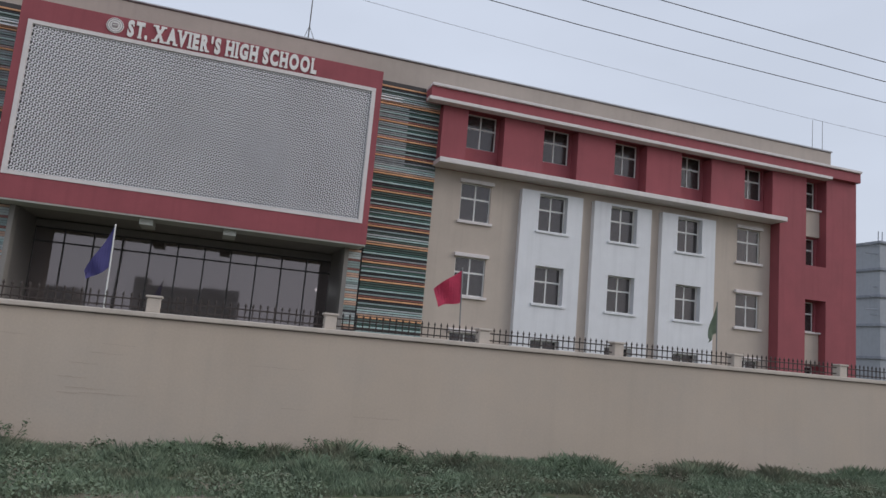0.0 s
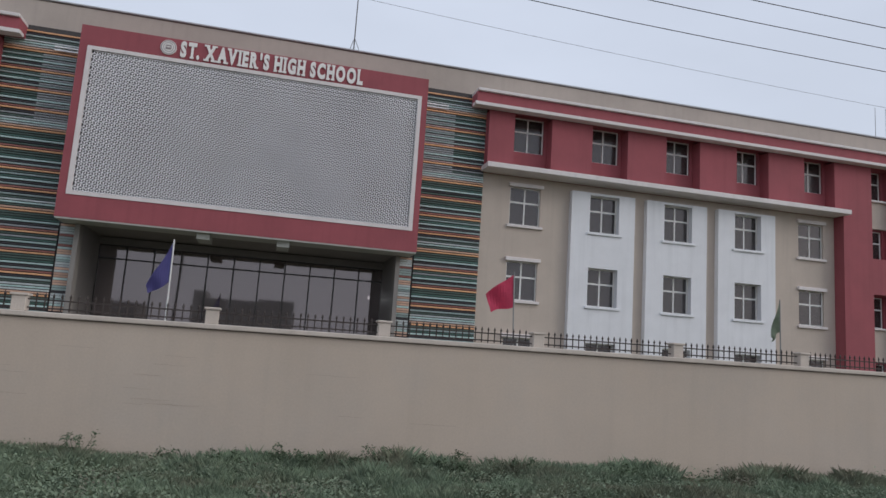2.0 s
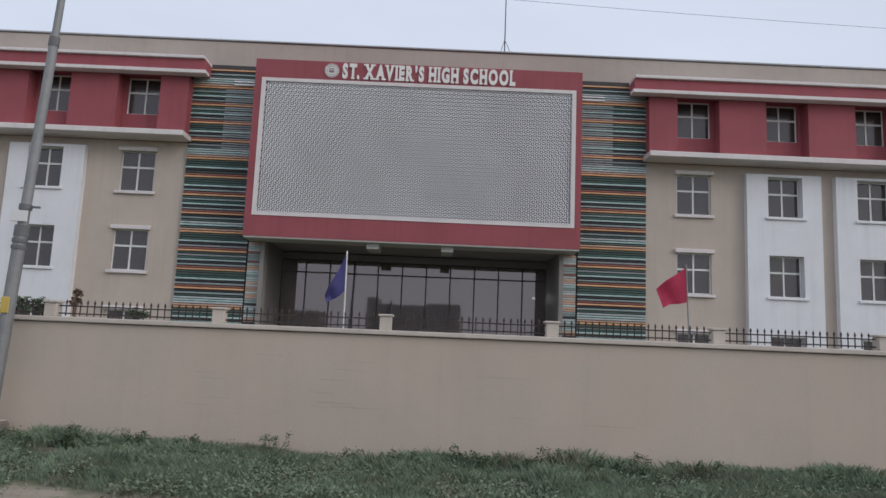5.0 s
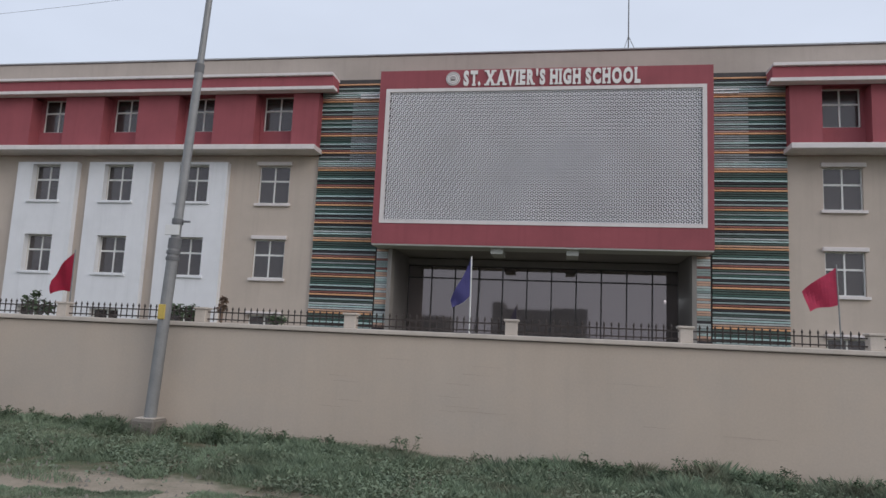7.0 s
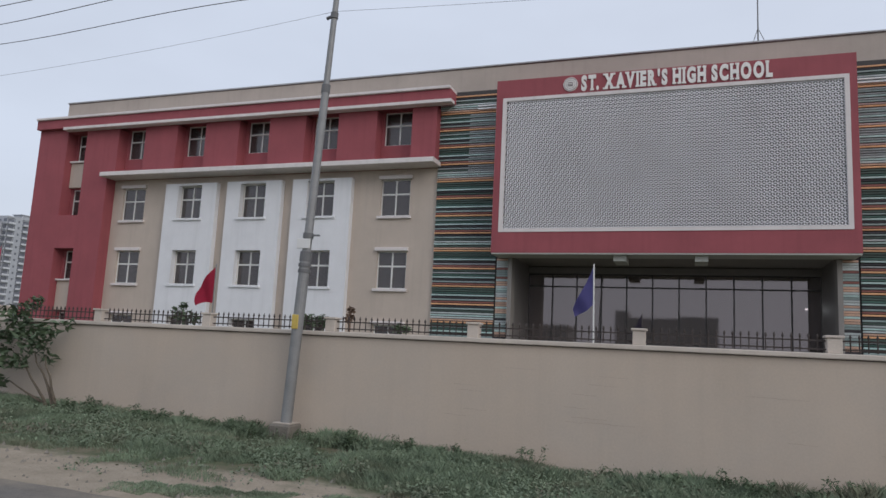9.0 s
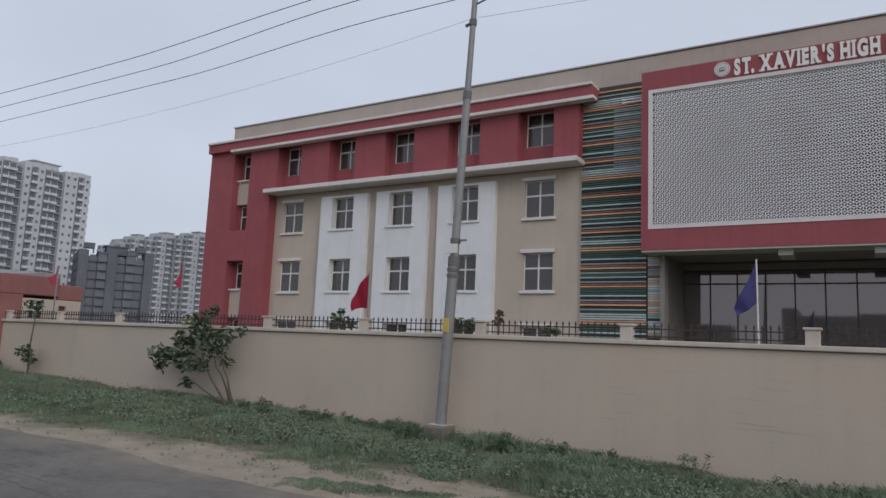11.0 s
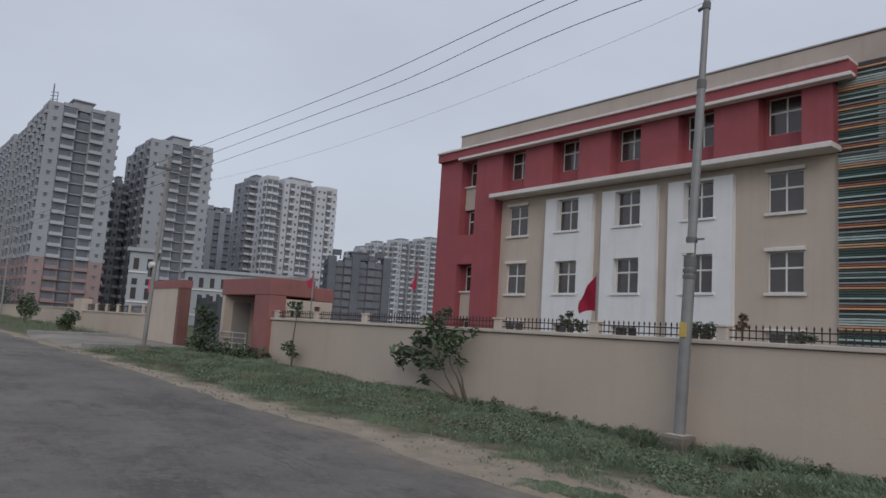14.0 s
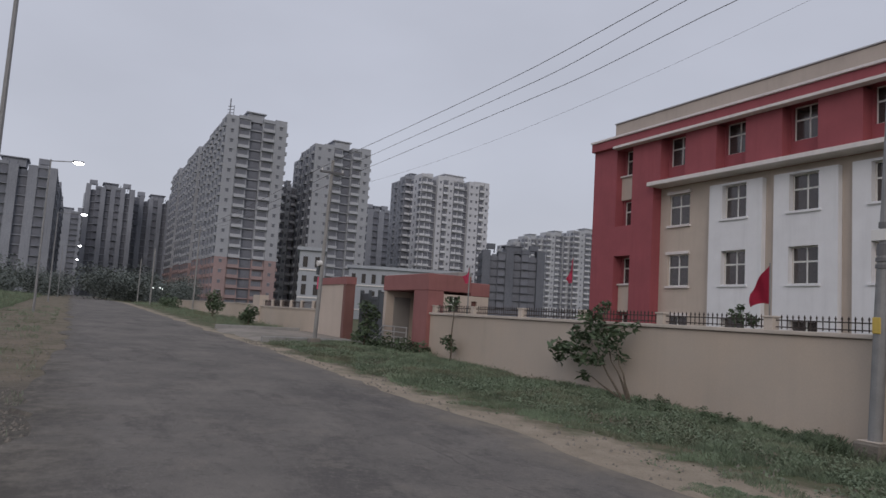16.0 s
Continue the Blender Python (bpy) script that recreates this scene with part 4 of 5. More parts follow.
part("wall_face", boxes((-105.0, -51.004, WY + 0.1, WY + 0.38, 0.2, 1.92)), BEIGE_WALL, west)
part("coping", boxes((-105.0, -51.004, WY + 0.04, WY + 0.44, 1.924, 2.0)), COPING, west)
part("rail", boxes((-48.9, -36.4, WY + 0.13, WY + 0.16, 2.16, 2.2)), IRON, west)
wpost = mesh_of("post", boxes((-0.1, 0.1, -0.1, 0.1, 0, 0.42)), COPING)
for k in range(6):
    piece("post", wpost, west, (-37.5 - k * 2.2, WY + 0.14, 1.884))
wbar = mesh_of("bar", boxes((-0.012, 0.012, -0.012, 0.012, 0, 0.4)), IRON)
for k in range(70):
    piece("bar", wbar, west, (-48.7 + k * 0.175, WY + 0.14, 1.884))

# apron in front of the gate with a raised kerb
solid("apron", sheet([-38.5 + 0.5 * k for k in range(21)], [6.2 + 0.455 * k for k in range(13)], lambda x, y: level(x, 3.0) - 0.03 + min(max((y - 6.4) / 1.2, 0), 1) * 0.12 - (0.1 if x in (-38.5, -28.5) else 0)), PAVING, (0, 0, 0), "worn concrete apron before the gate", "driveway", kind="structure")
for x0, x1 in ((-28.6, -28.35), (-38.75, -38.5)):
    solid("kerb", boxes((x0, x1, 6.9, WY - 0.25, 0.1, level(x0) + 0.22), bevel=0.02), CONCRETE, (x0, 9, 0.3), "low concrete kerb beside the gate apron", "kerb", "gate kerbs", "structure")

# ---------------------------------------------------------------- street pole near the wall
def street_pole():
    x, y, z = -6.89, 11.36, level(-6.9, 11.3)
    tilt = 0.047                                 # the shaft leans along the road

    def up(h):
        return (x + tilt * h, y, h)

    t = thing("street_pole", (x, y, z), "galvanised steel street pole with bands and yellow mark", "street pole")
    part("footing", boxes((x - 0.22, x + 0.22, y - 0.22, y + 0.22, z - 0.2, 0.30), bevel=0.03), FOOTING, t, "rough dirty concrete footing")
    part("shaft", rod(bmesh.new(), up(0.2), up(3.35), 0.105, 0.10, 16), STEEL, t)
    part("shaft", rod(bmesh.new(), up(3.35), up(6.6), 0.082, 0.075, 16), STEEL, t)
    part("shaft", rod(bmesh.new(), up(6.6), up(10.2), 0.062, 0.05, 16), STEEL, t)
    for z0, z1, r in ((3.04, 3.10, 0.118), (3.15, 3.21, 0.12), (3.25, 3.43, 0.112), (3.69, 3.78, 0.1), (6.5, 6.66, 0.085)):
        part("band", rod(bmesh.new(), up(z0), up(z1), r, n=16), STEEL_DARK, t, "dark clamp band")
    part("mark", boxes((x + 0.03, x + 0.16, y - 0.118, y - 0.085, 2.0, 2.26), bevel=0.01), YELLOW, t, "yellow painted mark")
    part("plate", boxes((up(3.57)[0] - 0.15, up(3.57)[0] + 0.12, y - 0.125, y - 0.1, 3.48, 3.66), bevel=0.005), FRAME, t, "small white plate")
    part("base_plate", boxes((x - 0.17, x + 0.19, y - 0.17, y + 0.17, 0.303, 0.325), bevel=0.006), COPING, t, "pale base plate")
    part("band", rod(bmesh.new(), up(8.0), up(8.12), 0.075, n=14), STEEL_DARK, t, "dark clamp band")
    part("insulator", rod(bmesh.new(), (up(8.06)[0] - 0.16, y, 8.02), (up(8.06)[0] - 0.05, y, 8.06), 0.035, 0.025, 8), STEEL_DARK, t)
    part("arm_stub", rod(bmesh.new(), (up(8.4)[0], y, 8.42), (up(8.4)[0] + 0.3, y, 8.5), 0.02, n=6), STEEL_DARK, t)
    part("bracket", boxes((x + 0.25, x + 0.42, y - 0.04, y + 0.0, 3.72, 3.75)), STEEL_DARK, t)
    return t


street_pole()


# ---------------------------------------------------------------- flags inside the compound
def flag(x, y, z_top, length, height, lean, mat, label, droop=0.5, pole_mat=FRAME, seed=0, taper=0.85):
    t = thing("flag", (x, y, 0), label, "flag", "flags behind the wall")
    part("pole", rod(bmesh.new(), (x + lean, y, -0.1), (x, y, z_top), 0.028, 0.022, 8), pole_mat, t, "slim pale pole")
    bm = bmesh.new()
    nx, nz = 10, 8
    g = []
    for i in range(nx + 1):
        row = []
        for j in range(nz + 1):
            u, v = i / nx, j / nz
            zz = z_top - 0.03 - v * height * (1 - taper * u) - u * droop * height - 0.05 * math.sin(5 * u + seed)
            xx = x + lean * (v * height) / max(z_top, 1) - u * length * (1 - 0.12 * v)
            row.append(bm.verts.new((xx, y + 0.10 * math.sin(7 * u + 3 * v + seed) * u, zz)))
        g.append(row)
    for i in range(nx):
        for j in range(nz):
            bm.faces.new([g[i][j], g[i + 1][j], g[i + 1][j + 1], g[i][j + 1]])
    bmesh.ops.solidify(bm, geom=bm.faces[:], thickness=0.006)
    part("cloth", bm, mat, t)
    return t


flag(-2.83, 22, 4.60, 0.64, 1.2, 0.05, FLAG_BLUE, "dark blue flag drooping from a white pole", 1.2, taper=0.8)
flag(7.90, 22, 4.62, 0.92, 1.10, 0.16, FLAG_RED, "bright red flag drooping from a slim pole", 0.72, STEEL, 1, 0.45)
flag(-16.88, 22, 4.50, 0.84, 1.4, 0.02, FLAG_CRIMSON, "crimson flag drooping from a slim pole", 0.75, STEEL, 2, 0.65)
flag(18.25, 22, 4.55, 0.42, 1.15, 0.06, FLAG_GREEN, "faded green flag drooping from a slim pole", 1.15, STEEL, 3)
flag(-30.6, 24, 5.6, 0.45, 1.5, 0.0, FLAG_RED, "faded red flag drooping from a slim pole", 0.8, STEEL, 4)
flag(-21.45, 12.25, 3.68, 0.42, 0.62, 0.0, FLAG_RED, "small red flag beside the guard house", 0.6, STEEL, 5)

# ---------------------------------------------------------------- overhead wires and poles
def wire(points, r, label):
    cu = bpy.data.curves.new("overhead_wire", "CURVE")
    cu.dimensions, cu.bevel_depth, cu.bevel_resolution = "3D", r, 1
    sp = cu.splines.new("POLY")
    sp.points.add(len(points) - 1)
    for p, c in zip(sp.points, points):
        p.co = (*c, 1)
    ob = new("overhead_wire", cu)
    cu.materials.append(IRON)
    return tagged(ob, label, "wire", "overhead wires")


def sagging(p, q, sag, n=24):
    p, q = Vector(p), Vector(q)
    return [p.lerp(q, k / n) - Vector((0, 0, sag * 4 * (k / n) * (1 - k / n))) for k in range(n + 1)]


POLE_BASE, POLE_TOP = Vector((-27.0, 8.6, 0.40)), Vector((-26.5, 8.65, 7.75))
KNOTS = (-26.6, -13.0, -7.0, 7.0, 27.0)
for ys in ((8.1, 8.33, 8.1, 8.5, 8.55), (8.78, 8.87, 8.47, 9.07, 9.2), (9.5, 9.52, 9.15, 9.8, 9.75)):
    run = []
    for xa, xb, ya, yb in zip(KNOTS, KNOTS[1:], ys, ys[1:]):
        for k in range(8):
            f = k / 8
            run.append(Vector((xa + (xb - xa) * f, ya + (yb - ya) * f * f * (3 - 2 * f), 7.32)))
    wire(run, 0.0066, "black overhead power line")
    wire(sagging((-26.6, ys[0], 7.32), (-78.0, ys[0] + 2.7, 9.6), 0.3), 0.0066, "black overhead power line")
wire(sagging((-26.6, 8.6, 6.5), (-6.5, 11.36, 8.15), 0.5), 0.0026, "thin black overhead cable")
wire(sagging((-6.5, 11.36, 8.15), (36.0, 11.36, 8.15), 0.75), 0.0028, "thin black overhead cable")


def power_pole(base, top, label):
    """A tapered pole with two cross arms and their insulators."""
    t = thing("power_pole", tuple(base), label, "power pole", "power poles")
    part("shaft", rod(bmesh.new(), tuple(base - Vector((0, 0, 0.3))), tuple(top), 0.085, 0.06, 10), CONCRETE, t)
    for h, half in ((0.45, 0.5),):
        p = top - Vector((0, 0, h))
        arm = part("cross_arm", boxes((p.x - 0.05, p.x + 0.05, p.y - half, p.y + half, p.z - 0.09, p.z - 0.01)), STEEL_DARK, t)
        for f in (-0.85, 0.0, 0.85):
            part("insulator", rod(bmesh.new(), (p.x, p.y + f * half, p.z - 0.01), (p.x, p.y + f * half, p.z + 0.10), 0.03, 0.02, 8), FRAME, arm)
    return t


near_pole = power_pole(POLE_BASE, POLE_TOP, "leaning grey power pole with lamp by the gate")
part("footing", boxes((-27.22, -26.78, 8.38, 8.82, 0.1, 0.72), bevel=0.03), FOOTING, near_pole, "rough dirty concrete footing")
lamp_p = POLE_BASE.lerp(POLE_TOP, 0.44)
part("lamp", rod(bmesh.new(), (lamp_p.x + 0.02, lamp_p.y - 0.2, lamp_p.z), (lamp_p.x, lamp_p.y - 0.03, lamp_p.z + 0.03), 0.11, n=12), FRAME, near_pole, "round pale lamp")
part("meter_box", boxes((lamp_p.x - 0.34, lamp_p.x - 0.10, lamp_p.y - 0.12, lamp_p.y + 0.06, lamp_p.z - 0.42, lamp_p.z - 0.08), bevel=0.015), GREY_METAL, near_pole, "dark grey box")
part("pennant", boxes((lamp_p.x - 0.42, lamp_p.x - 0.16, lamp_p.y - 0.02, lamp_p.y, lamp_p.z - 1.0, lamp_p.z - 0.5), bevel=0.005), FLAG_RED, near_pole, "small red pennant")
power_pole(Vector((-78.0, 11.5, level(-78.0, 11.5))), Vector((-78.0, 11.5, 9.9)), "slender grey power pole with cross arms")


def lamp_pole(x, y, lit, top=9.0, reach=1.7):
    z = level(x, y)
    t = thing("street_lamp", (x, y, z), "tall roadside street lamp, lit" if lit else "tall roadside street lamp", "street lamp", "street lamps")
    part("shaft", rod(bmesh.new(), (x, y, z - 0.2), (x, y, z + top), 0.075, 0.045, 10), STEEL, t)
    part("arm", rod(bmesh.new(), (x, y, z + top - 0.1), (x, y + reach, z + top + 0.05), 0.03, n=6), STEEL, t)
    part("head", boxes((x - 0.12, x + 0.12, y + reach - 0.2, y + reach + 0.45, z + top + 0.02, z + top + 0.12), bevel=0.02), STEEL_DARK, t)
    lens = bmesh.new()
    bmesh.ops.create_uvsphere(lens, u_segments=10, v_segments=6, radius=1, matrix=Matrix.Translation((x + 0.02, y + reach + 0.15, z + top - 0.02)) @ Matrix.Diagonal((0.13, 0.3, 0.10, 1)))
    part("lens", lens, LAMP_GLOW, t, "glowing white lens")


lamp_pole(-20.0, -1.9, False, 12.5)
for x, top, reach in ((-50.0, 9.5, 1.4), (-81.0, 9.1, 2.2), (-138.0, 9.1, 2.4), (-195.0, 9.1, 2.4)):
    lamp_pole(x, -1.9, True, top, reach)
for x, y in ((-92.0, 8.6), (-118.0, 9.2)):
    solid("thin_post", rod(bmesh.new(), (x, y, 0.5), (x, y, 8.0), 0.09, 0.07, 6), CONCRETE, (x, y, 1.0), "slender grey post beside the road", "post", "roadside posts")
for k in range(6):
    x, y = -150.0 - 1.0 * k, 13.0 + 0.75 * k
    t = thing("far_lamp", (x, y, 1.2), "small lit lamp on a thin post", "lamp", "far lamps")
    part("post", rod(bmesh.new(), (x, y, 1.0), (x, y, 4.0), 0.05, n=5), STEEL_DARK, t)
    part("bulb", rod(bmesh.new(), (x, y, 4.0), (x, y, 4.3), 0.14, n=8), LAMP_GLOW, t, "glowing bulb")


# ---------------------------------------------------------------- towers in the distance
def bearing(az, d):
    """A place at a bearing to the left of the facade's normal, d metres out."""
    return Vector((-math.sin(radians(az)) * d, math.cos(radians(az)) * d, 0))


def tower(x, y0, y1, depth, top, mat, label, plan="wbdbw", pink=0, raw=False, facing=90.0):
    """An apartment tower: a street face at x from y0 to y1, laid out by plan in strips of plain wall (w), balconies (b)
    and recess with shade in its colour (d).
    """
    z0, w = 0.5, y1 - y0
    t = thing("apartment_tower", (x, (y0 + y1) / 2, z0), label, "apartment tower", "distant apartment towers")
    m = Matrix.Translation((x, (y0 + y1) / 2, 0)) @ Matrix.Rotation(radians(facing), 4, "Z")
    floors = round((top - z0) / 3.05)
    h = top - z0
    step = h / floors

    def add(name, bm, mt, lb="", kind=""):
        bmesh.ops.transform(bm, matrix=m, verts=bm.verts)
        o = part(name, bm, mt, t, lb)
        return tagged(o, kind=kind)

    def crate(store, xa, xb, ya, yb, za, zb):
        v, f = store
        n = len(v)
        v += [(xa, ya, za), (xb, ya, za), (xb, yb, za), (xa, yb, za), (xa, ya, zb), (xb, ya, zb), (xb, yb, zb), (xa, yb, zb)]
        f += [(n, n + 3, n + 2, n + 1), (n + 4, n + 5, n + 6, n + 7), (n, n + 1, n + 5, n + 4), (n + 1, n + 2, n + 6, n + 5), (n + 2, n + 3, n + 7, n + 6), (n + 3, n, n + 4, n + 7)]

    def add_store(name, store, mt, lb=""):
        if not store[0]:
            return
        me = bpy.data.meshes.new(name)
        me.from_pydata(*[store[0], [], store[1]])
        bm = bmesh.new()
        bm.from_mesh(me)
        bpy.data.meshes.remove(me)
        add(name, bm, mt, lb, "stuff")

    pk = pink * step
    cw = w / len(plan)
    # solid strips stand forward, recess strips stand back, their shade put into a darker colour
    for k, c in enumerate(plan):
        xa, xb = -w / 2 + k * cw, -w / 2 + (k + 1) * cw
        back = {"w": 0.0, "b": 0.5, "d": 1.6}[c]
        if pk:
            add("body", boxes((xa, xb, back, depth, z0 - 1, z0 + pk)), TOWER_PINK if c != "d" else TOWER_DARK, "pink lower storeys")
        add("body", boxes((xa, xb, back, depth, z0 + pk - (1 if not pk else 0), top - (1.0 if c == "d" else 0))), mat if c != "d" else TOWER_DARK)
    bal, low, win, rail = ([], []), ([], []), ([], []), ([], [])
    for k, c in enumerate(plan):
        xm = -w / 2 + (k + 0.5) * cw
        for f in range(floors):
            zf = z0 + f * step
            dst = low if f < pink else bal
            if c == "b":
                crate(dst, xm - cw * 0.46, xm + cw * 0.46, -0.55, 0.5, zf + 0.05, zf + 0.22)
                if not raw:
                    crate(low if f < pink else rail, xm - cw * 0.46, xm + cw * 0.46, -0.55, -0.46, zf + 0.22, zf + 1.0)
                    crate(win, xm - cw * 0.40, xm + cw * 0.40, 0.40, 0.52, zf + 0.3, zf + 2.6)
                else:
                    crate(win, xm - cw * 0.44, xm + cw * 0.44, 0.40, 0.52, zf + 0.3, zf + 2.8)
            elif c == "w":
                if not raw:
                    crate(win, xm - 0.4, xm + 0.4, -0.06, 0.05, zf + 1.3, zf + 2.2)
                    crate(bal, xm - 0.55, xm + 0.55, -0.3, 0.0, zf + 2.25, zf + 2.36)
            else:
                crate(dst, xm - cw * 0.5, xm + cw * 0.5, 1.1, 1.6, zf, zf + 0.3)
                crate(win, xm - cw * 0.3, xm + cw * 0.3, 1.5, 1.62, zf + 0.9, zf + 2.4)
    units = max(1, round(depth / 3.3))
    for s, xs in ((-1, -w / 2), (1, w / 2)):
        for k in range(units):
            y = depth * (k + 0.5) / units
            for f in range(floors):
                zf = z0 + f * step
                dst = low if f < pink else bal
                o0, o1 = (xs - 0.6, xs) if s < 0 else (xs, xs + 0.6)
                if k % 2 == 0:
                    crate(dst, o0, o1, y - 1.2, y + 1.2, zf, zf + (0.95 if not raw else 0.22))
                    crate(win, xs - 0.06, xs + 0.06, y - 1.1, y + 1.1, zf + 1.0, zf + 2.6)
                else:
                    crate(win, xs - 0.06, xs + 0.06, y - 0.5, y + 0.5, zf + 1.0, zf + 2.3)
    add_store("balcony", bal, mat)
    add_store("balcony", low, TOWER_PINK)
    add_store("balcony_rail", rail, TOWER_TRIM if mat != TOWER_GREY else TOWER_FAR, "pale balcony rails")
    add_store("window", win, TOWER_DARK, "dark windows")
    rnd = random.Random(int(abs(x) + abs(y0)))
    add("roof_room", boxes((-w * 0.14, w * 0.13, depth * 0.1, depth * 0.45, top, top + 2.6), (-w * 0.17, w * 0.16, depth * 0.07, depth * 0.48, top + 2.604, top + 2.9)), mat)
    if raw:
        for g in (-0.36, 0.33):
            add("roof_tank", boxes((w * g - 1.5, w * g + 1.5, 2.0, 5.0, top + 1.6, top + 3.4), (w * g - 1.4, w * g - 1.0, 2.1, 2.5, top, top + 1.598), (w * g + 1.0, w * g + 1.4, 2.1, 2.5, top, top + 1.598)), mat, "water tank on short columns")
    par = bmesh.new()
    for k in range(len(plan)):
        if plan[k] != "d":
            box(par, -w / 2 + k * cw + 0.02, -w / 2 + (k + 1) * cw - 0.02, 0.1, min(depth * 0.4, 8), top, top + rnd.uniform(0.4, 1.6))
    add("roof_parapet", par, mat, "uneven roof parapet", "stuff")
    if raw:
        col = bmesh.new()
        for k in range(int(w / 3)):
            xx = -w / 2 + 1 + k * 3
            rod(col, (xx, 1, top), (xx + 0.3, 1, top + rnd.uniform(0.8, 2.6)), 0.12, n=4)
        add("rebar", col, TOWER_DARK, "starter bars on the roof", "stuff")
    return t


# slab of towers along the road, grey over pink
for k in range(5):
    tower(-210.0 - 25.5 * k, 35.6 + 0.6 * (k % 2), 53.6, 22.0, 57.0 - 0.3 * (k % 2), TOWER_GREY, "tall grey apartment tower with pink lower storeys", "wbdbw", 5)
tower(-219.0, 65.6, 85.0, 16.0, 55.2, TOWER_GREY, "grey apartment tower with stacked balconies", "wwbdbw")
tower(-238.5, 67.6, 80.0, 12.0, 54.8, TOWER_GREY, "grey rear wing of an apartment tower", "bwb")
tower(-242.0, 61.6, 66.8, 10.0, 43.5, TOWER_GREY, "narrow grey tower between taller blocks", "bwb")
tower(-260.0, 116.8, 125.0, 14.0, 57.5, TOWER_RAW, "dark grey rear wing of a pale tower", "bwb")
tower(-250.0, 119.6, 151.2, 18.0, 57.4, TOWER_PALE, "pale apartment tower with white balconies", "bbdwbwbbdwwbw")
tower(-306.0, 119.5, 130.6, 24.0, 49.5, TOWER_RAW, "unfinished bare concrete tower", "wbwb", 0, True)
tower(-330.0, 143.0, 150.0, 24.0, 46.0, TOWER_RAW, "unfinished bare concrete tower", "wbw", 0, True)
tower(-214.0, 130.0, 153.0, 14.0, 26.5, TOWER_DIM, "unfinished mid-rise block in dark concrete", "wdbwdbdw", 0, True, 66)
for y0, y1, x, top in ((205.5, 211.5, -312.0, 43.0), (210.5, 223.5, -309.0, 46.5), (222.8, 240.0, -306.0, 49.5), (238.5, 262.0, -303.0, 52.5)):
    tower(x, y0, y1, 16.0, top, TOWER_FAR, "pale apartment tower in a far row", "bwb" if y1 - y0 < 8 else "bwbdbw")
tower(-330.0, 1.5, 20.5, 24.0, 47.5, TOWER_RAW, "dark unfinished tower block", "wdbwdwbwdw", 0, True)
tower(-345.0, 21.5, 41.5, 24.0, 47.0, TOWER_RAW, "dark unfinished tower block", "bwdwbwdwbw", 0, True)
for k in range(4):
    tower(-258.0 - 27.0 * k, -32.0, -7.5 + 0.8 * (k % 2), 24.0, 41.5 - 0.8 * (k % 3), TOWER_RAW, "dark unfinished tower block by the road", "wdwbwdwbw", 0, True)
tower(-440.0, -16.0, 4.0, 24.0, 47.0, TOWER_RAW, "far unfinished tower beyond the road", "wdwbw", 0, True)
tower(84.5, 70.0, 80.0, 14.0, 13.5, TOWER_GREY, "unfinished concrete block beside the school", "wbw", 0, True, -45)


# concrete shell with starter bars, beside the school
shell = thing("unfinished_building", (76.0, 65.0, 0.0), "bare concrete building shell with rods sticking out", "building")
part("body", boxes((71.8, 80.0, 60.0, 70.0, -0.3, 18.4)), TOWER_GREY, shell)
for z in (5.2, 8.9, 12.2, 15.3, 18.4):
    part("slab_edge", boxes((71.6, 80.2, 59.8, 70.0, z, z + 0.3)), TOWER_RAW, shell)
for z, w in ((5.8, 1.6), (9.5, 1.2), (12.8, 1.0), (16.0, 0.9)):
    part("opening", boxes((73.2, 75.6, 59.96, 60.02, z, z + w)), TOWER_DARK, shell, "dark window opening")
for z, length in ((18.2, 2.1), (17.2, 1.7), (13.4, 0.6), (12.3, 1.1), (10.8, 1.9), (10.2, 1.0)):
    part("rod", rod(bmesh.new(), (71.8, 60.4, z), (71.8 - length, 60.4, z - 0.08), 0.06, n=5), TOWER_RAW, shell)
for x in (72.0, 72.6, 73.5):
    part("rod", rod(bmesh.new(), (x, 60.4, 18.6), (x + 0.05, 60.4, 19.9), 0.05, n=5), TOWER_RAW, shell)


def elevation(d, slope):
    return 1.8 + d * slope


def small_block(az0, az1, d, top, label, mat=BLUE_GREY):
    c = (bearing(az0, d) + bearing(az1, d)) / 2
    w = (bearing(az0, d) - bearing(az1, d)).length
    t = thing("low_building", (c.x, c.y, 0.4), label, "building", "buildings behind the gate")
    face = (bearing(az1, d) - bearing(az0, d)).normalized()
    m = Matrix.Translation(c) @ Matrix.Rotation(math.atan2(face.y, face.x), 4, "Z")
    body = boxes((-w / 2, w / 2, 0, 12, 0.2, top))
    bmesh.ops.transform(body, matrix=m, verts=body.verts)
    part("body", body, mat, t)
    cap = boxes((-w / 2 - 0.3, w / 2 + 0.3, -0.3, 12.2, top, top + 0.35))
    bmesh.ops.transform(cap, matrix=m, verts=cap.verts)
    part("roof_edge", cap, mat, t)
    n = max(2, int(w / 1.15))
    z = top - 1.75
    while z > 0.6:
        band = boxes((-w / 2, w / 2, -0.12, 0.0, z - 0.35, z - 0.2))
        bmesh.ops.transform(band, matrix=m, verts=band.verts)
        part("ledge", band, FRAME, t)
        for k in range(n):
            x = -w / 2 + (k + 0.5) * w / n
            for za, zb in ((z, z + 1.1), (z - 1.5, z - 0.9)):
                wb = boxes((x - 0.24, x + 0.24, -0.06, 0.05, za, zb))
                bmesh.ops.transform(wb, matrix=m, verts=wb.verts)
                part("window", wb, MULLION, t)
        z -= 2.9


small_block(73.9, 72.0, 75, elevation(75, 0.082), "blue-grey three-storey block behind the gate")
small_block(69.9, 61.0, 85, elevation(85, 0.062), "long blue-grey building with small windows")

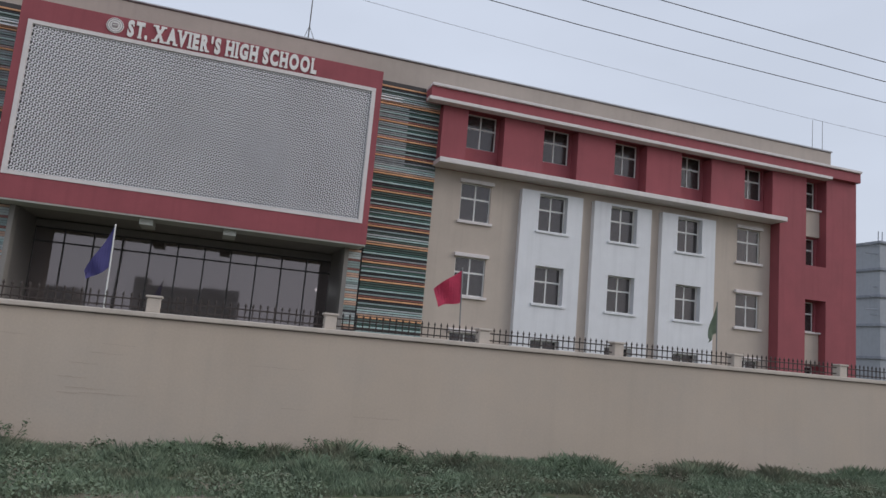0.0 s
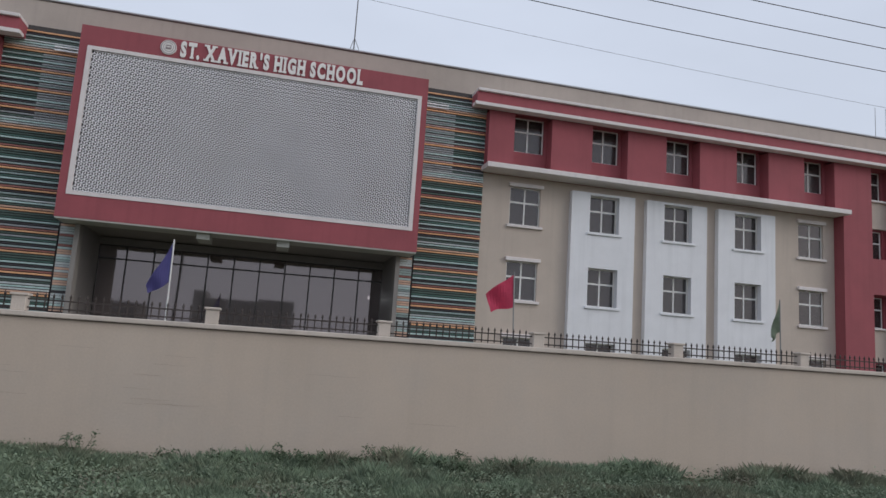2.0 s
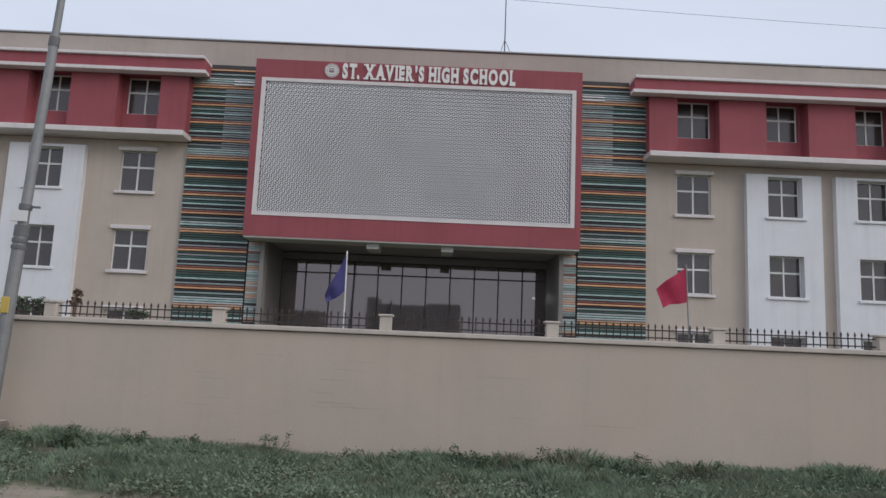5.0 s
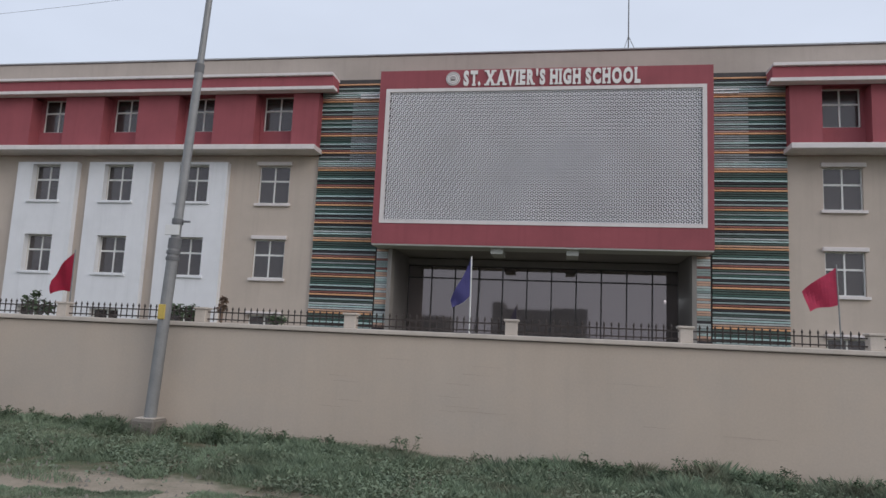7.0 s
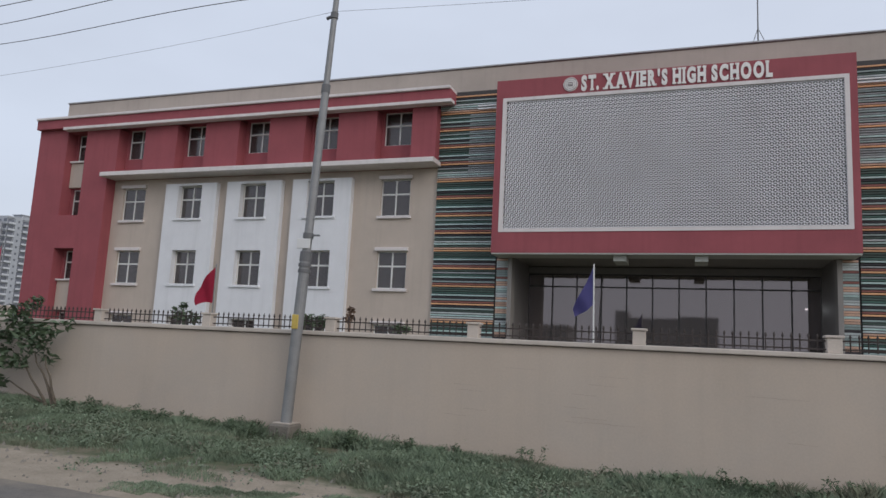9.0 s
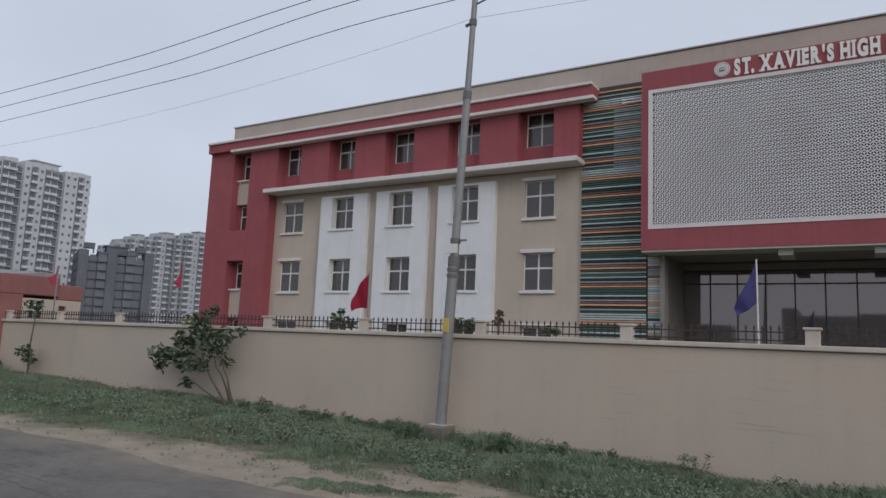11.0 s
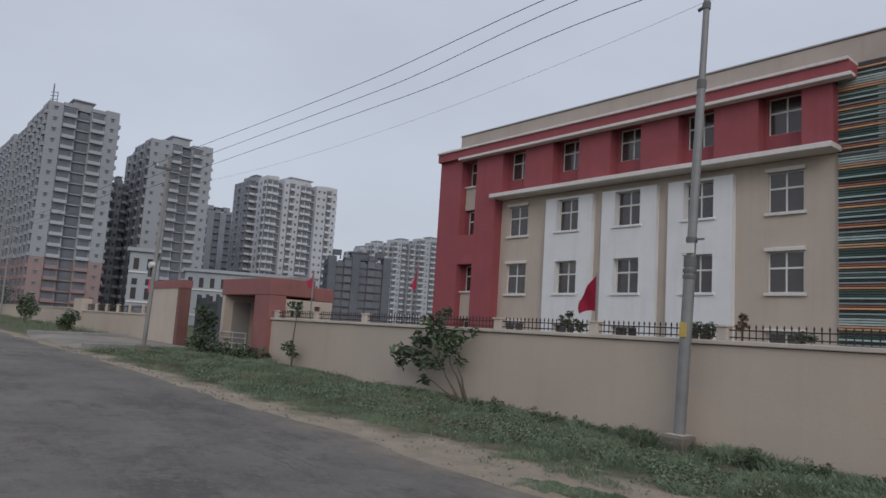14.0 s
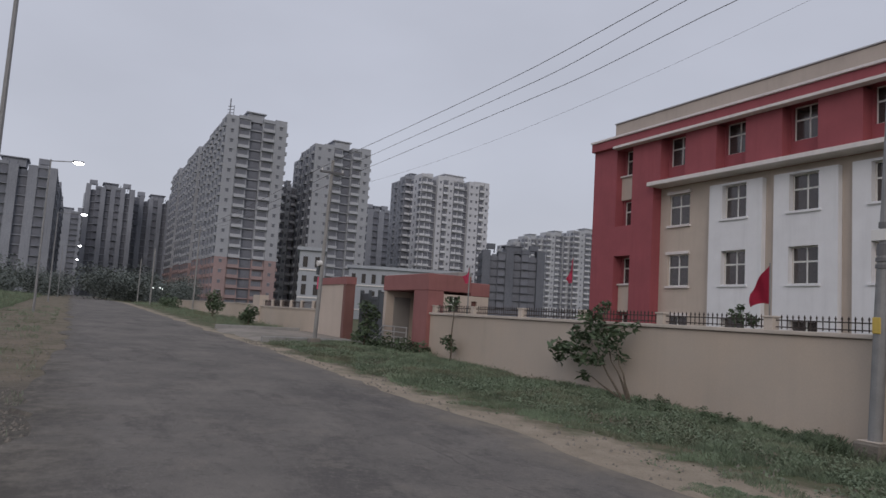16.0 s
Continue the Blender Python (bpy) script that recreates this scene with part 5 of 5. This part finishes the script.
# lightning mast and railing on the first tower
mast = bmesh.new()
rod(mast, (-210.8, 36.4, 57.0), (-210.8, 36.4, 62.5), 0.18, n=6)
for k in range(3):
    rod(mast, (-211.5, 35.9, 58.2 + k), (-210.2, 37.4, 58.2 + k), 0.1, n=4)
rod(mast, (-210.2, 37.4, 57.0), (-210.2, 37.4, 60.4), 0.1, n=4)
solid("roof_mast", mast, TOWER_RAW, (-210.8, 36.4, 57.0), "thin grey mast with a small frame on a tower roof", "mast")

# blocks across the road, seen mirrored in the glazed front
for x0, x1, z1 in ((-21.5, -18, 15.5), (-18, -3, 13.5), (-3, 7.5, 14.2), (-56, -36, 10.5)):
    solid("opposite_block", boxes((x0, x1, -165, -150, -0.5, z1)), CONCRETE, ((x0 + x1) / 2, -157, 0), "plain dark concrete block across the road", "building", "blocks across the road")


# ---------------------------------------------------------------- plants
def leaf_cloud(bm, centre, radius, count, size, rnd, flat=0.75):
    for _ in range(count):
        v = Vector((rnd.gauss(0, 1), rnd.gauss(0, 1), rnd.gauss(0, 1) * flat))
        v = v.normalized() * radius * rnd.random() ** 0.4
        p = Vector(centre) + v
        s = size * rnd.uniform(0.6, 1.3)
        m = Matrix.Translation(p) @ Euler((rnd.uniform(-0.9, 0.9), rnd.uniform(-0.9, 0.9), rnd.uniform(0, 6.28))).to_matrix().to_4x4()
        q = [m @ Vector(c) for c in ((-s * 0.35, 0, 0), (0, -s * 0.9, -s * 0.15), (s * 0.35, 0, 0), (0, s * 0.9, -s * 0.15))]
        a = [bm.verts.new(c) for c in q]
        bm.faces.new([a[0], a[1], a[2]])
        bm.faces.new([a[0], a[2], a[3]])


def young_tree(x, y, stems, clumps, seed, label, leaf=0.11, mat=LEAF):
    rnd = random.Random(seed)
    z = level(x, y)
    t = thing("young_tree", (x, y, z), label, "tree", "roadside trees")
    tr = bmesh.new()
    for dx, dz, tx in stems:
        last = Vector((x + dx * 0.2, y, z - 0.1))
        for k in range(1, 6):
            f = k / 5
            nxt = Vector((x + dx * 0.2 + tx * f + 0.03 * rnd.uniform(-1, 1), y + 0.04 * rnd.uniform(-1, 1), z + dz * f))
            rod(tr, last, nxt, 0.035 * (1.15 - f * 0.7), 0.035 * (1.15 - (f + 0.2) * 0.7), 6)
            last = nxt
    part("trunk", tr, BARK, t, "thin grey leaning stems")
    cr = bmesh.new()
    for cx, cz, r, cnt in clumps:
        leaf_cloud(cr, (x + cx, y + rnd.uniform(-0.2, 0.2), z + cz), r, cnt, leaf, rnd)
    part("crown", cr, mat, t, "sparse dark green leaves")
    return t


# the leaning sapling by the wall
young_tree(-12.2, 11.2, ((0.0, 1.15, -0.75), (0.4, 1.1, -0.5), (-0.5, 1.0, -1.0), (-0.3, 0.5, -1.3)),
           ((-1.4, 1.72, 0.27, 90), (-1.1, 1.45, 0.27, 90), (-2.05, 1.5, 0.27, 85), (-1.75, 1.15, 0.29, 95), (-2.45, 1.15, 0.25, 75), (-2.75, 0.82, 0.16, 28), (-0.3, 1.6, 0.25, 72),
            (-0.65, 1.3, 0.27, 85), (-0.95, 0.95, 0.2, 38), (-1.35, 0.95, 0.2, 38), (-1.7, 0.46, 0.15, 30), (-2.2, 1.05, 0.22, 50), (-1.2, 1.95, 0.2, 45), (-0.1, 1.75, 0.14, 20), (-1.95, 0.85, 0.16, 28), (-1.6, 1.95, 0.16, 24), (-0.45, 1.0, 0.14, 20)),
           5, "leaning sapling with large dark leaves beside the wall", 0.12)
young_tree(-20.8, 11.3, ((0.0, 2.0, 0.1),), ((-0.05, 0.75, 0.26, 90), (0.1, 2.05, 0.30, 60), (-0.1, 0.5, 0.2, 50)), 6, "thin sapling beside the wall")
young_tree(-26.4, 10.5, ((0.0, 1.7, 0.1), (0.1, 1.4, -0.2)), ((0.0, 1.35, 0.40, 220), (0.1, 0.85, 0.45, 240), (-0.15, 0.4, 0.4, 180), (0.25, 1.7, 0.28, 90)), 7, "bushy small tree by the gate")
young_tree(-43.3, 9.6, ((0.0, 0.9, 0.0), (0.3, 0.8, 0.4)), ((0.0, 0.6, 0.5, 220), (0.5, 0.9, 0.45, 200), (-0.7, 0.45, 0.4, 140)), 8, "low shrub beside the far wall", 0.14)
young_tree(-55.5, 9.6, ((0.0, 1.8, 0.1), (0.5, 1.2, 1.8)), ((0.0, 1.6, 0.6, 260), (0.1, 0.9, 0.6, 240), (1.7, 1.0, 0.5, 140), (-0.6, 1.1, 0.5, 120)), 9, "small dark tree by the road", 0.16)
young_tree(-84.0, 9.8, ((0.0, 0.8, 0.1),), ((0.0, 0.7, 0.9, 200), (2.3, 0.6, 0.8, 160), (-2.2, 0.6, 0.7, 150), (4.5, 0.5, 0.8, 140)), 10, "low shrubs beside the far wall", 0.2)

DRY_LEAF = material("dry_leaf", (0.17, 0.115, 0.085), 0.85, 0.3, 2.0, 0.0, 12)
SHRUBS = ((-12.7, 2.3, ((0.0, 0.0, 0.22), (-0.3, 0.1, 0.17), (0.32, -0.05, 0.17), (-0.1, 0.28, 0.1))), (-8.85, 2.3, ((0.0, 0.0, 0.2), (0.3, 0.02, 0.16), (-0.24, 0.05, 0.14))),
          (-7.85, 2.4, ((0.0, 0.0, 0.13), (0.03, 0.2, 0.09))), (-6.55, 2.2, ((0.0, 0.0, 0.13), (0.22, -0.02, 0.1))), (-18.2, 2.42, ((0.0, 0.0, 0.24), (0.2, 0.2, 0.16))))
# weeds along the foot of the guard house and potted shrubs behind the wall
for k, (x, y, r, z) in enumerate(((-24.0, 11.1, 0.4, 0.45), (-25.0, 10.9, 0.45, 0.4), (-22.8, 11.2, 0.35, 0.35), (-26.0, 10.8, 0.4, 0.4))):
    bm = bmesh.new()
    rnd = random.Random(40 + k)
    leaf_cloud(bm, (x, y, level(x, y) + z * 0.7), r, 220, 0.10, rnd)
    rod(bm, (x, y, level(x, y) - 0.1), (x, y, level(x, y) + z), 0.02, n=5)
    solid("weed_bush", bm, LEAF, (x, y, level(x, y)), "leafy dark weed bush at the foot of the guard house", "bush", "weed bushes")
for k, (x, z, clumps) in enumerate(SHRUBS):
    bm = bmesh.new()
    rnd = random.Random(60 + k)
    for dx, dz, r in clumps:
        leaf_cloud(bm, (x + dx, 15.5, z + dz), r, int(420 * r), 0.085, rnd)
        rod(bm, (x, 15.5, -0.1), (x + dx, 15.5, z + dz), 0.016, n=5)
    solid("shrub", bm, DRY_LEAF if k == 2 else LEAF, (x, 15.5, -0.1), "dry brownish shrub rising behind the wall" if k == 2 else "dark straggling garden shrub behind the wall", "shrub", "shrubs behind the wall")

# far belt of trees where the road ends
bm = bmesh.new()
rnd = random.Random(77)
for k in range(150):
    az = rnd.uniform(81.5, 100)
    d = rnd.uniform(150, 230) if az < 92 else rnd.uniform(110, 230)
    p = bearing(az, d)
    if abs(p.y - 3) < 4:
        continue
    leaf_cloud(bm, (p.x, p.y, 2.5 + rnd.uniform(0, 2.5)), rnd.uniform(2.2, 3.8), 480, 0.30, rnd)
for k in range(40):
    p = bearing(rnd.uniform(84.5, 89.0), rnd.uniform(120, 160))
    leaf_cloud(bm, (p.x, p.y, 3.0 + rnd.uniform(0, 2.0)), rnd.uniform(2.0, 3.2), 420, 0.28, rnd)
solid("tree_belt", bm, LEAF_HAZED, (-180, 5, 0), "dark belt of trees at the end of the road", "trees", kind="stuff")


VERGE_X, VERGE_Y = (-30.0, -14.0, -11.5, -8.5, -5.0, 1.5, 4.0), (6.55, 6.55, 7.1, 7.65, 8.0, 8.1, 8.6)


def grass_mesh(rows, seed):
    """Many thin blades; each row: x range, y range, count, height. The wide northern rows end raggedly along the verge."""
    rng = np.random.default_rng(seed)
    verts, faces = [], []
    for x0, x1, y0, y1, count, hh in rows:
        xs, ys = rng.uniform(x0, x1, count), rng.uniform(y0, y1, count)
        keep = np.array([noise.noise((a * 0.8, b * 1.1, 7.0)) + 0.5 * noise.noise((a * 2.7, b * 2.7, 1.0)) for a, b in zip(xs, ys)])
        for a, b, kp, r1, r2, r3, r4 in zip(xs, ys, keep, rng.random(count), rng.random(count), rng.random(count), rng.random(count)):
            wide = y0 > 0 and y1 > 11 and a > -30
            front = float(np.interp(a, VERGE_X, VERGE_Y)) + 0.35 * noise.noise((a * 1.3, 0.0, 5.0)) if wide else y0
            if b < front:
                continue
            edge = min((b - front) / 0.9, 1.0) if y0 > 0 else 1.0
            if (hh > 0.08 and kp + edge * 0.9 < 0.30 + 0.25 * r4) or (hh <= 0.08 and kp < -0.25) or (y1 < 9 and y0 > 0 and hh > 0.08 and kp < 0.42) or (-5 < y0 < 0 and kp < 0.30):
                continue
            if abs(a + 6.88) < 0.55 and 10.3 < b and r2 < 0.75:
                continue
            bare = noise.noise((a * 0.45, b * 0.9, 21.0))
            if bare > 0.22 + 0.25 * r3 and y0 > 0:
                continue
            z = level(a, b) - 0.01
            hgt = (1.18 if noise.noise((a * 1.6, b * 1.6, 33.0)) > 0.25 else 0.9) * hh * (0.45 + 0.75 * r1) * (0.75 + 0.5 * max(kp, -0.5)) * (0.45 + 0.55 * edge) * (0.9 + 0.3 * min(max((b - 9.8) / 1.5, 0), 1) if y0 > 0 and a > -16 else 1.0)
            if wide:
                hgt *= (0.62 if a < -8 else 0.78) + 0.25 * min((b - front) / 2.5, 1.0)
            w = 0.0025 + 0.0038 * r3 + (0.004 if a < -30 else 0)
            an = r2 * 6.283
            lx, ly = math.cos(an), math.sin(an)
            bend = hgt * (0.25 + 0.5 * r4)
            n = len(verts)
            verts += [(a - ly * w, b + lx * w, z), (a + ly * w, b - lx * w, z), (a + lx * bend * 0.4 + ly * w * 0.7, b + ly * bend * 0.4 - lx * w * 0.7, z + hgt * 0.6), (a + lx * bend, b + ly * bend, z + hgt)]
            faces += [(n, n + 1, n + 2), (n, n + 2, n + 3)]
    me = bpy.data.meshes.new("grass")
    me.from_pydata(verts, [], faces)
    me.materials.append(GRASS)
    return me


tagged(new("grass", grass_mesh(((-16, 1.5, 6.4, 11.6, 265000, 0.21), (1.5, 15, 8.4, 11.6, 120000, 0.26), (-28.2, -16, 6.4, 11.5, 125000, 0.24), (-16, 12, 6.6, 8.3, 40000, 0.10), *[(-6.9 + 0.4 * k, -6.5 + 0.4 * k, 6.2 + 0.15 * k, 6.75 + 0.15 * k, 2600, 0.07) for k in range(11)], (-110, -39, 7.5, 11.4, 16000, 0.3)), 3)), "rough green verge grass in front of the wall", "grass", kind="stuff")
tagged(new("grass", grass_mesh(((-110, -24, -16, -3.6, 60000, 0.5), (-60, -6, -4.5, -0.5, 20000, 0.15)), 4)), "rough green grass field across the road", "grass", kind="stuff")


def broadleaf(rows, seed):
    """Low clumps of small broad leaves scattered through the verge."""
    r = random.Random(seed)
    bm_v, bm_f = [], []
    for x0, x1, y0, y1, count in rows:
        for _ in range(count):
            x, y = r.uniform(x0, x1), r.uniform(y0, y1)
            if noise.noise((x * 0.7, y * 0.9, 11.0)) < -0.05 or (abs(x + 6.88) < 0.4 and y > 10.6):
                continue
            z, size = level(x, y), r.uniform(0.06, 0.2)
            for _ in range(14):
                px, py, pz = x + r.gauss(0, size * 0.6), y + r.gauss(0, size * 0.6), z + abs(r.gauss(0.4, 0.35)) * size * 1.1 + 0.02
                s = r.uniform(0.012, 0.034)
                m = Matrix.Translation((px, py, pz)) @ Euler((r.uniform(-0.9, 0.9), r.uniform(-0.9, 0.9), r.uniform(0, 6.28))).to_matrix().to_4x4()
                n = len(bm_v)
                bm_v.extend([tuple(m @ Vector(c)) for c in ((-s * 0.5, 0, 0), (0, -s, 0), (s * 0.5, 0, 0), (0, s, 0))])
                bm_f.append((n, n + 1, n + 2, n + 3))
    me = bpy.data.meshes.new("weeds")
    me.from_pydata(bm_v, [], bm_f)
    me.materials.append(WEED_LEAF)
    return me


tagged(new("weeds", broadleaf(((-16, 14, 8.1, 11.55, 7500), (-28, -14, 6.9, 11.5, 3200), (-16, 12, 7.0, 8.4, 160)), 15)), "low broad-leaved weeds among the verge grass", "weeds", kind="stuff")


def pebbles(rows, seed):
    r = random.Random(seed)
    v, f = [], []
    for x0, x1, y0, y1, count in rows:
        for _ in range(count):
            x, y, s = r.uniform(x0, x1), r.uniform(y0, y1), r.uniform(0.012, 0.045)
            z = level(x, y) + s * 0.2
            n = len(v)
            for dx, dy, dz in ((1, 0, 0), (0, 1, 0), (-1, 0, 0), (0, -1, 0), (0.1, 0.1, 0.8)):
                v.append((x + dx * s * r.uniform(0.7, 1.3), y + dy * s * r.uniform(0.7, 1.3), z + dz * s - (0.02 if dz == 0 else 0)))
            f.extend([(n, n + 1, n + 4), (n + 1, n + 2, n + 4), (n + 2, n + 3, n + 4), (n + 3, n, n + 4)])
    me = bpy.data.meshes.new("pebbles")
    me.from_pydata(v, [], f)
    me.materials.append(STONE)
    return me


STONE = material("grey_stone_bits", (0.21, 0.19, 0.165), 0.95, 0.3, 4.0, 0.3, 40)
tagged(new("pebbles", pebbles(((-16, 10, 6.0, 9.2, 1500), (-30, -16, 6.0, 8.6, 700), (-30, -7, -3.5, -0.3, 900), (-14, -4, -2.6, 0.3, 1500)), 16)), "scattered small stones on the sandy shoulder", "stones", kind="stuff")


def weed(x, y, h, seed):
    rnd = random.Random(seed)
    z = level(x, y)
    bm = bmesh.new()
    for k in range(5):
        tip = (x + rnd.uniform(-0.22, 0.22), y + rnd.uniform(-0.1, 0.1), z + h * rnd.uniform(0.6, 1.0))
        rod(bm, (x + rnd.uniform(-0.04, 0.04), y, z - 0.03), tip, 0.006, 0.003, 4)
        leaf_cloud(bm, tip, 0.07, 18, 0.034, rnd)
        leaf_cloud(bm, Vector(tip) - Vector((0, 0, h * 0.3)), 0.08, 14, 0.034, rnd)
    solid("weed", bm, LEAF, (x, y, z), "tall thin weed growing at the wall", "weed", "weeds along the wall")


for k, (x, h) in enumerate(((-2.35, 0.42), (-3.6, 0.3), (1.6, 0.32), (2.0, 0.38), (-0.4, 0.28), (4.3, 0.34), (6.0, 0.3), (9.3, 0.3), (-5.2, 0.26), (0.45, 0.36), (3.1, 0.25), (-8.6, 0.25))):
    weed(x, 11.3 - 0.2 * (k % 3), h, 90 + k)
rnd = random.Random(123)
for k in range(30):
    weed(rnd.uniform(-12.0, 12.0), rnd.uniform(10.7, 11.45), rnd.uniform(0.2, 0.36), 140 + k)
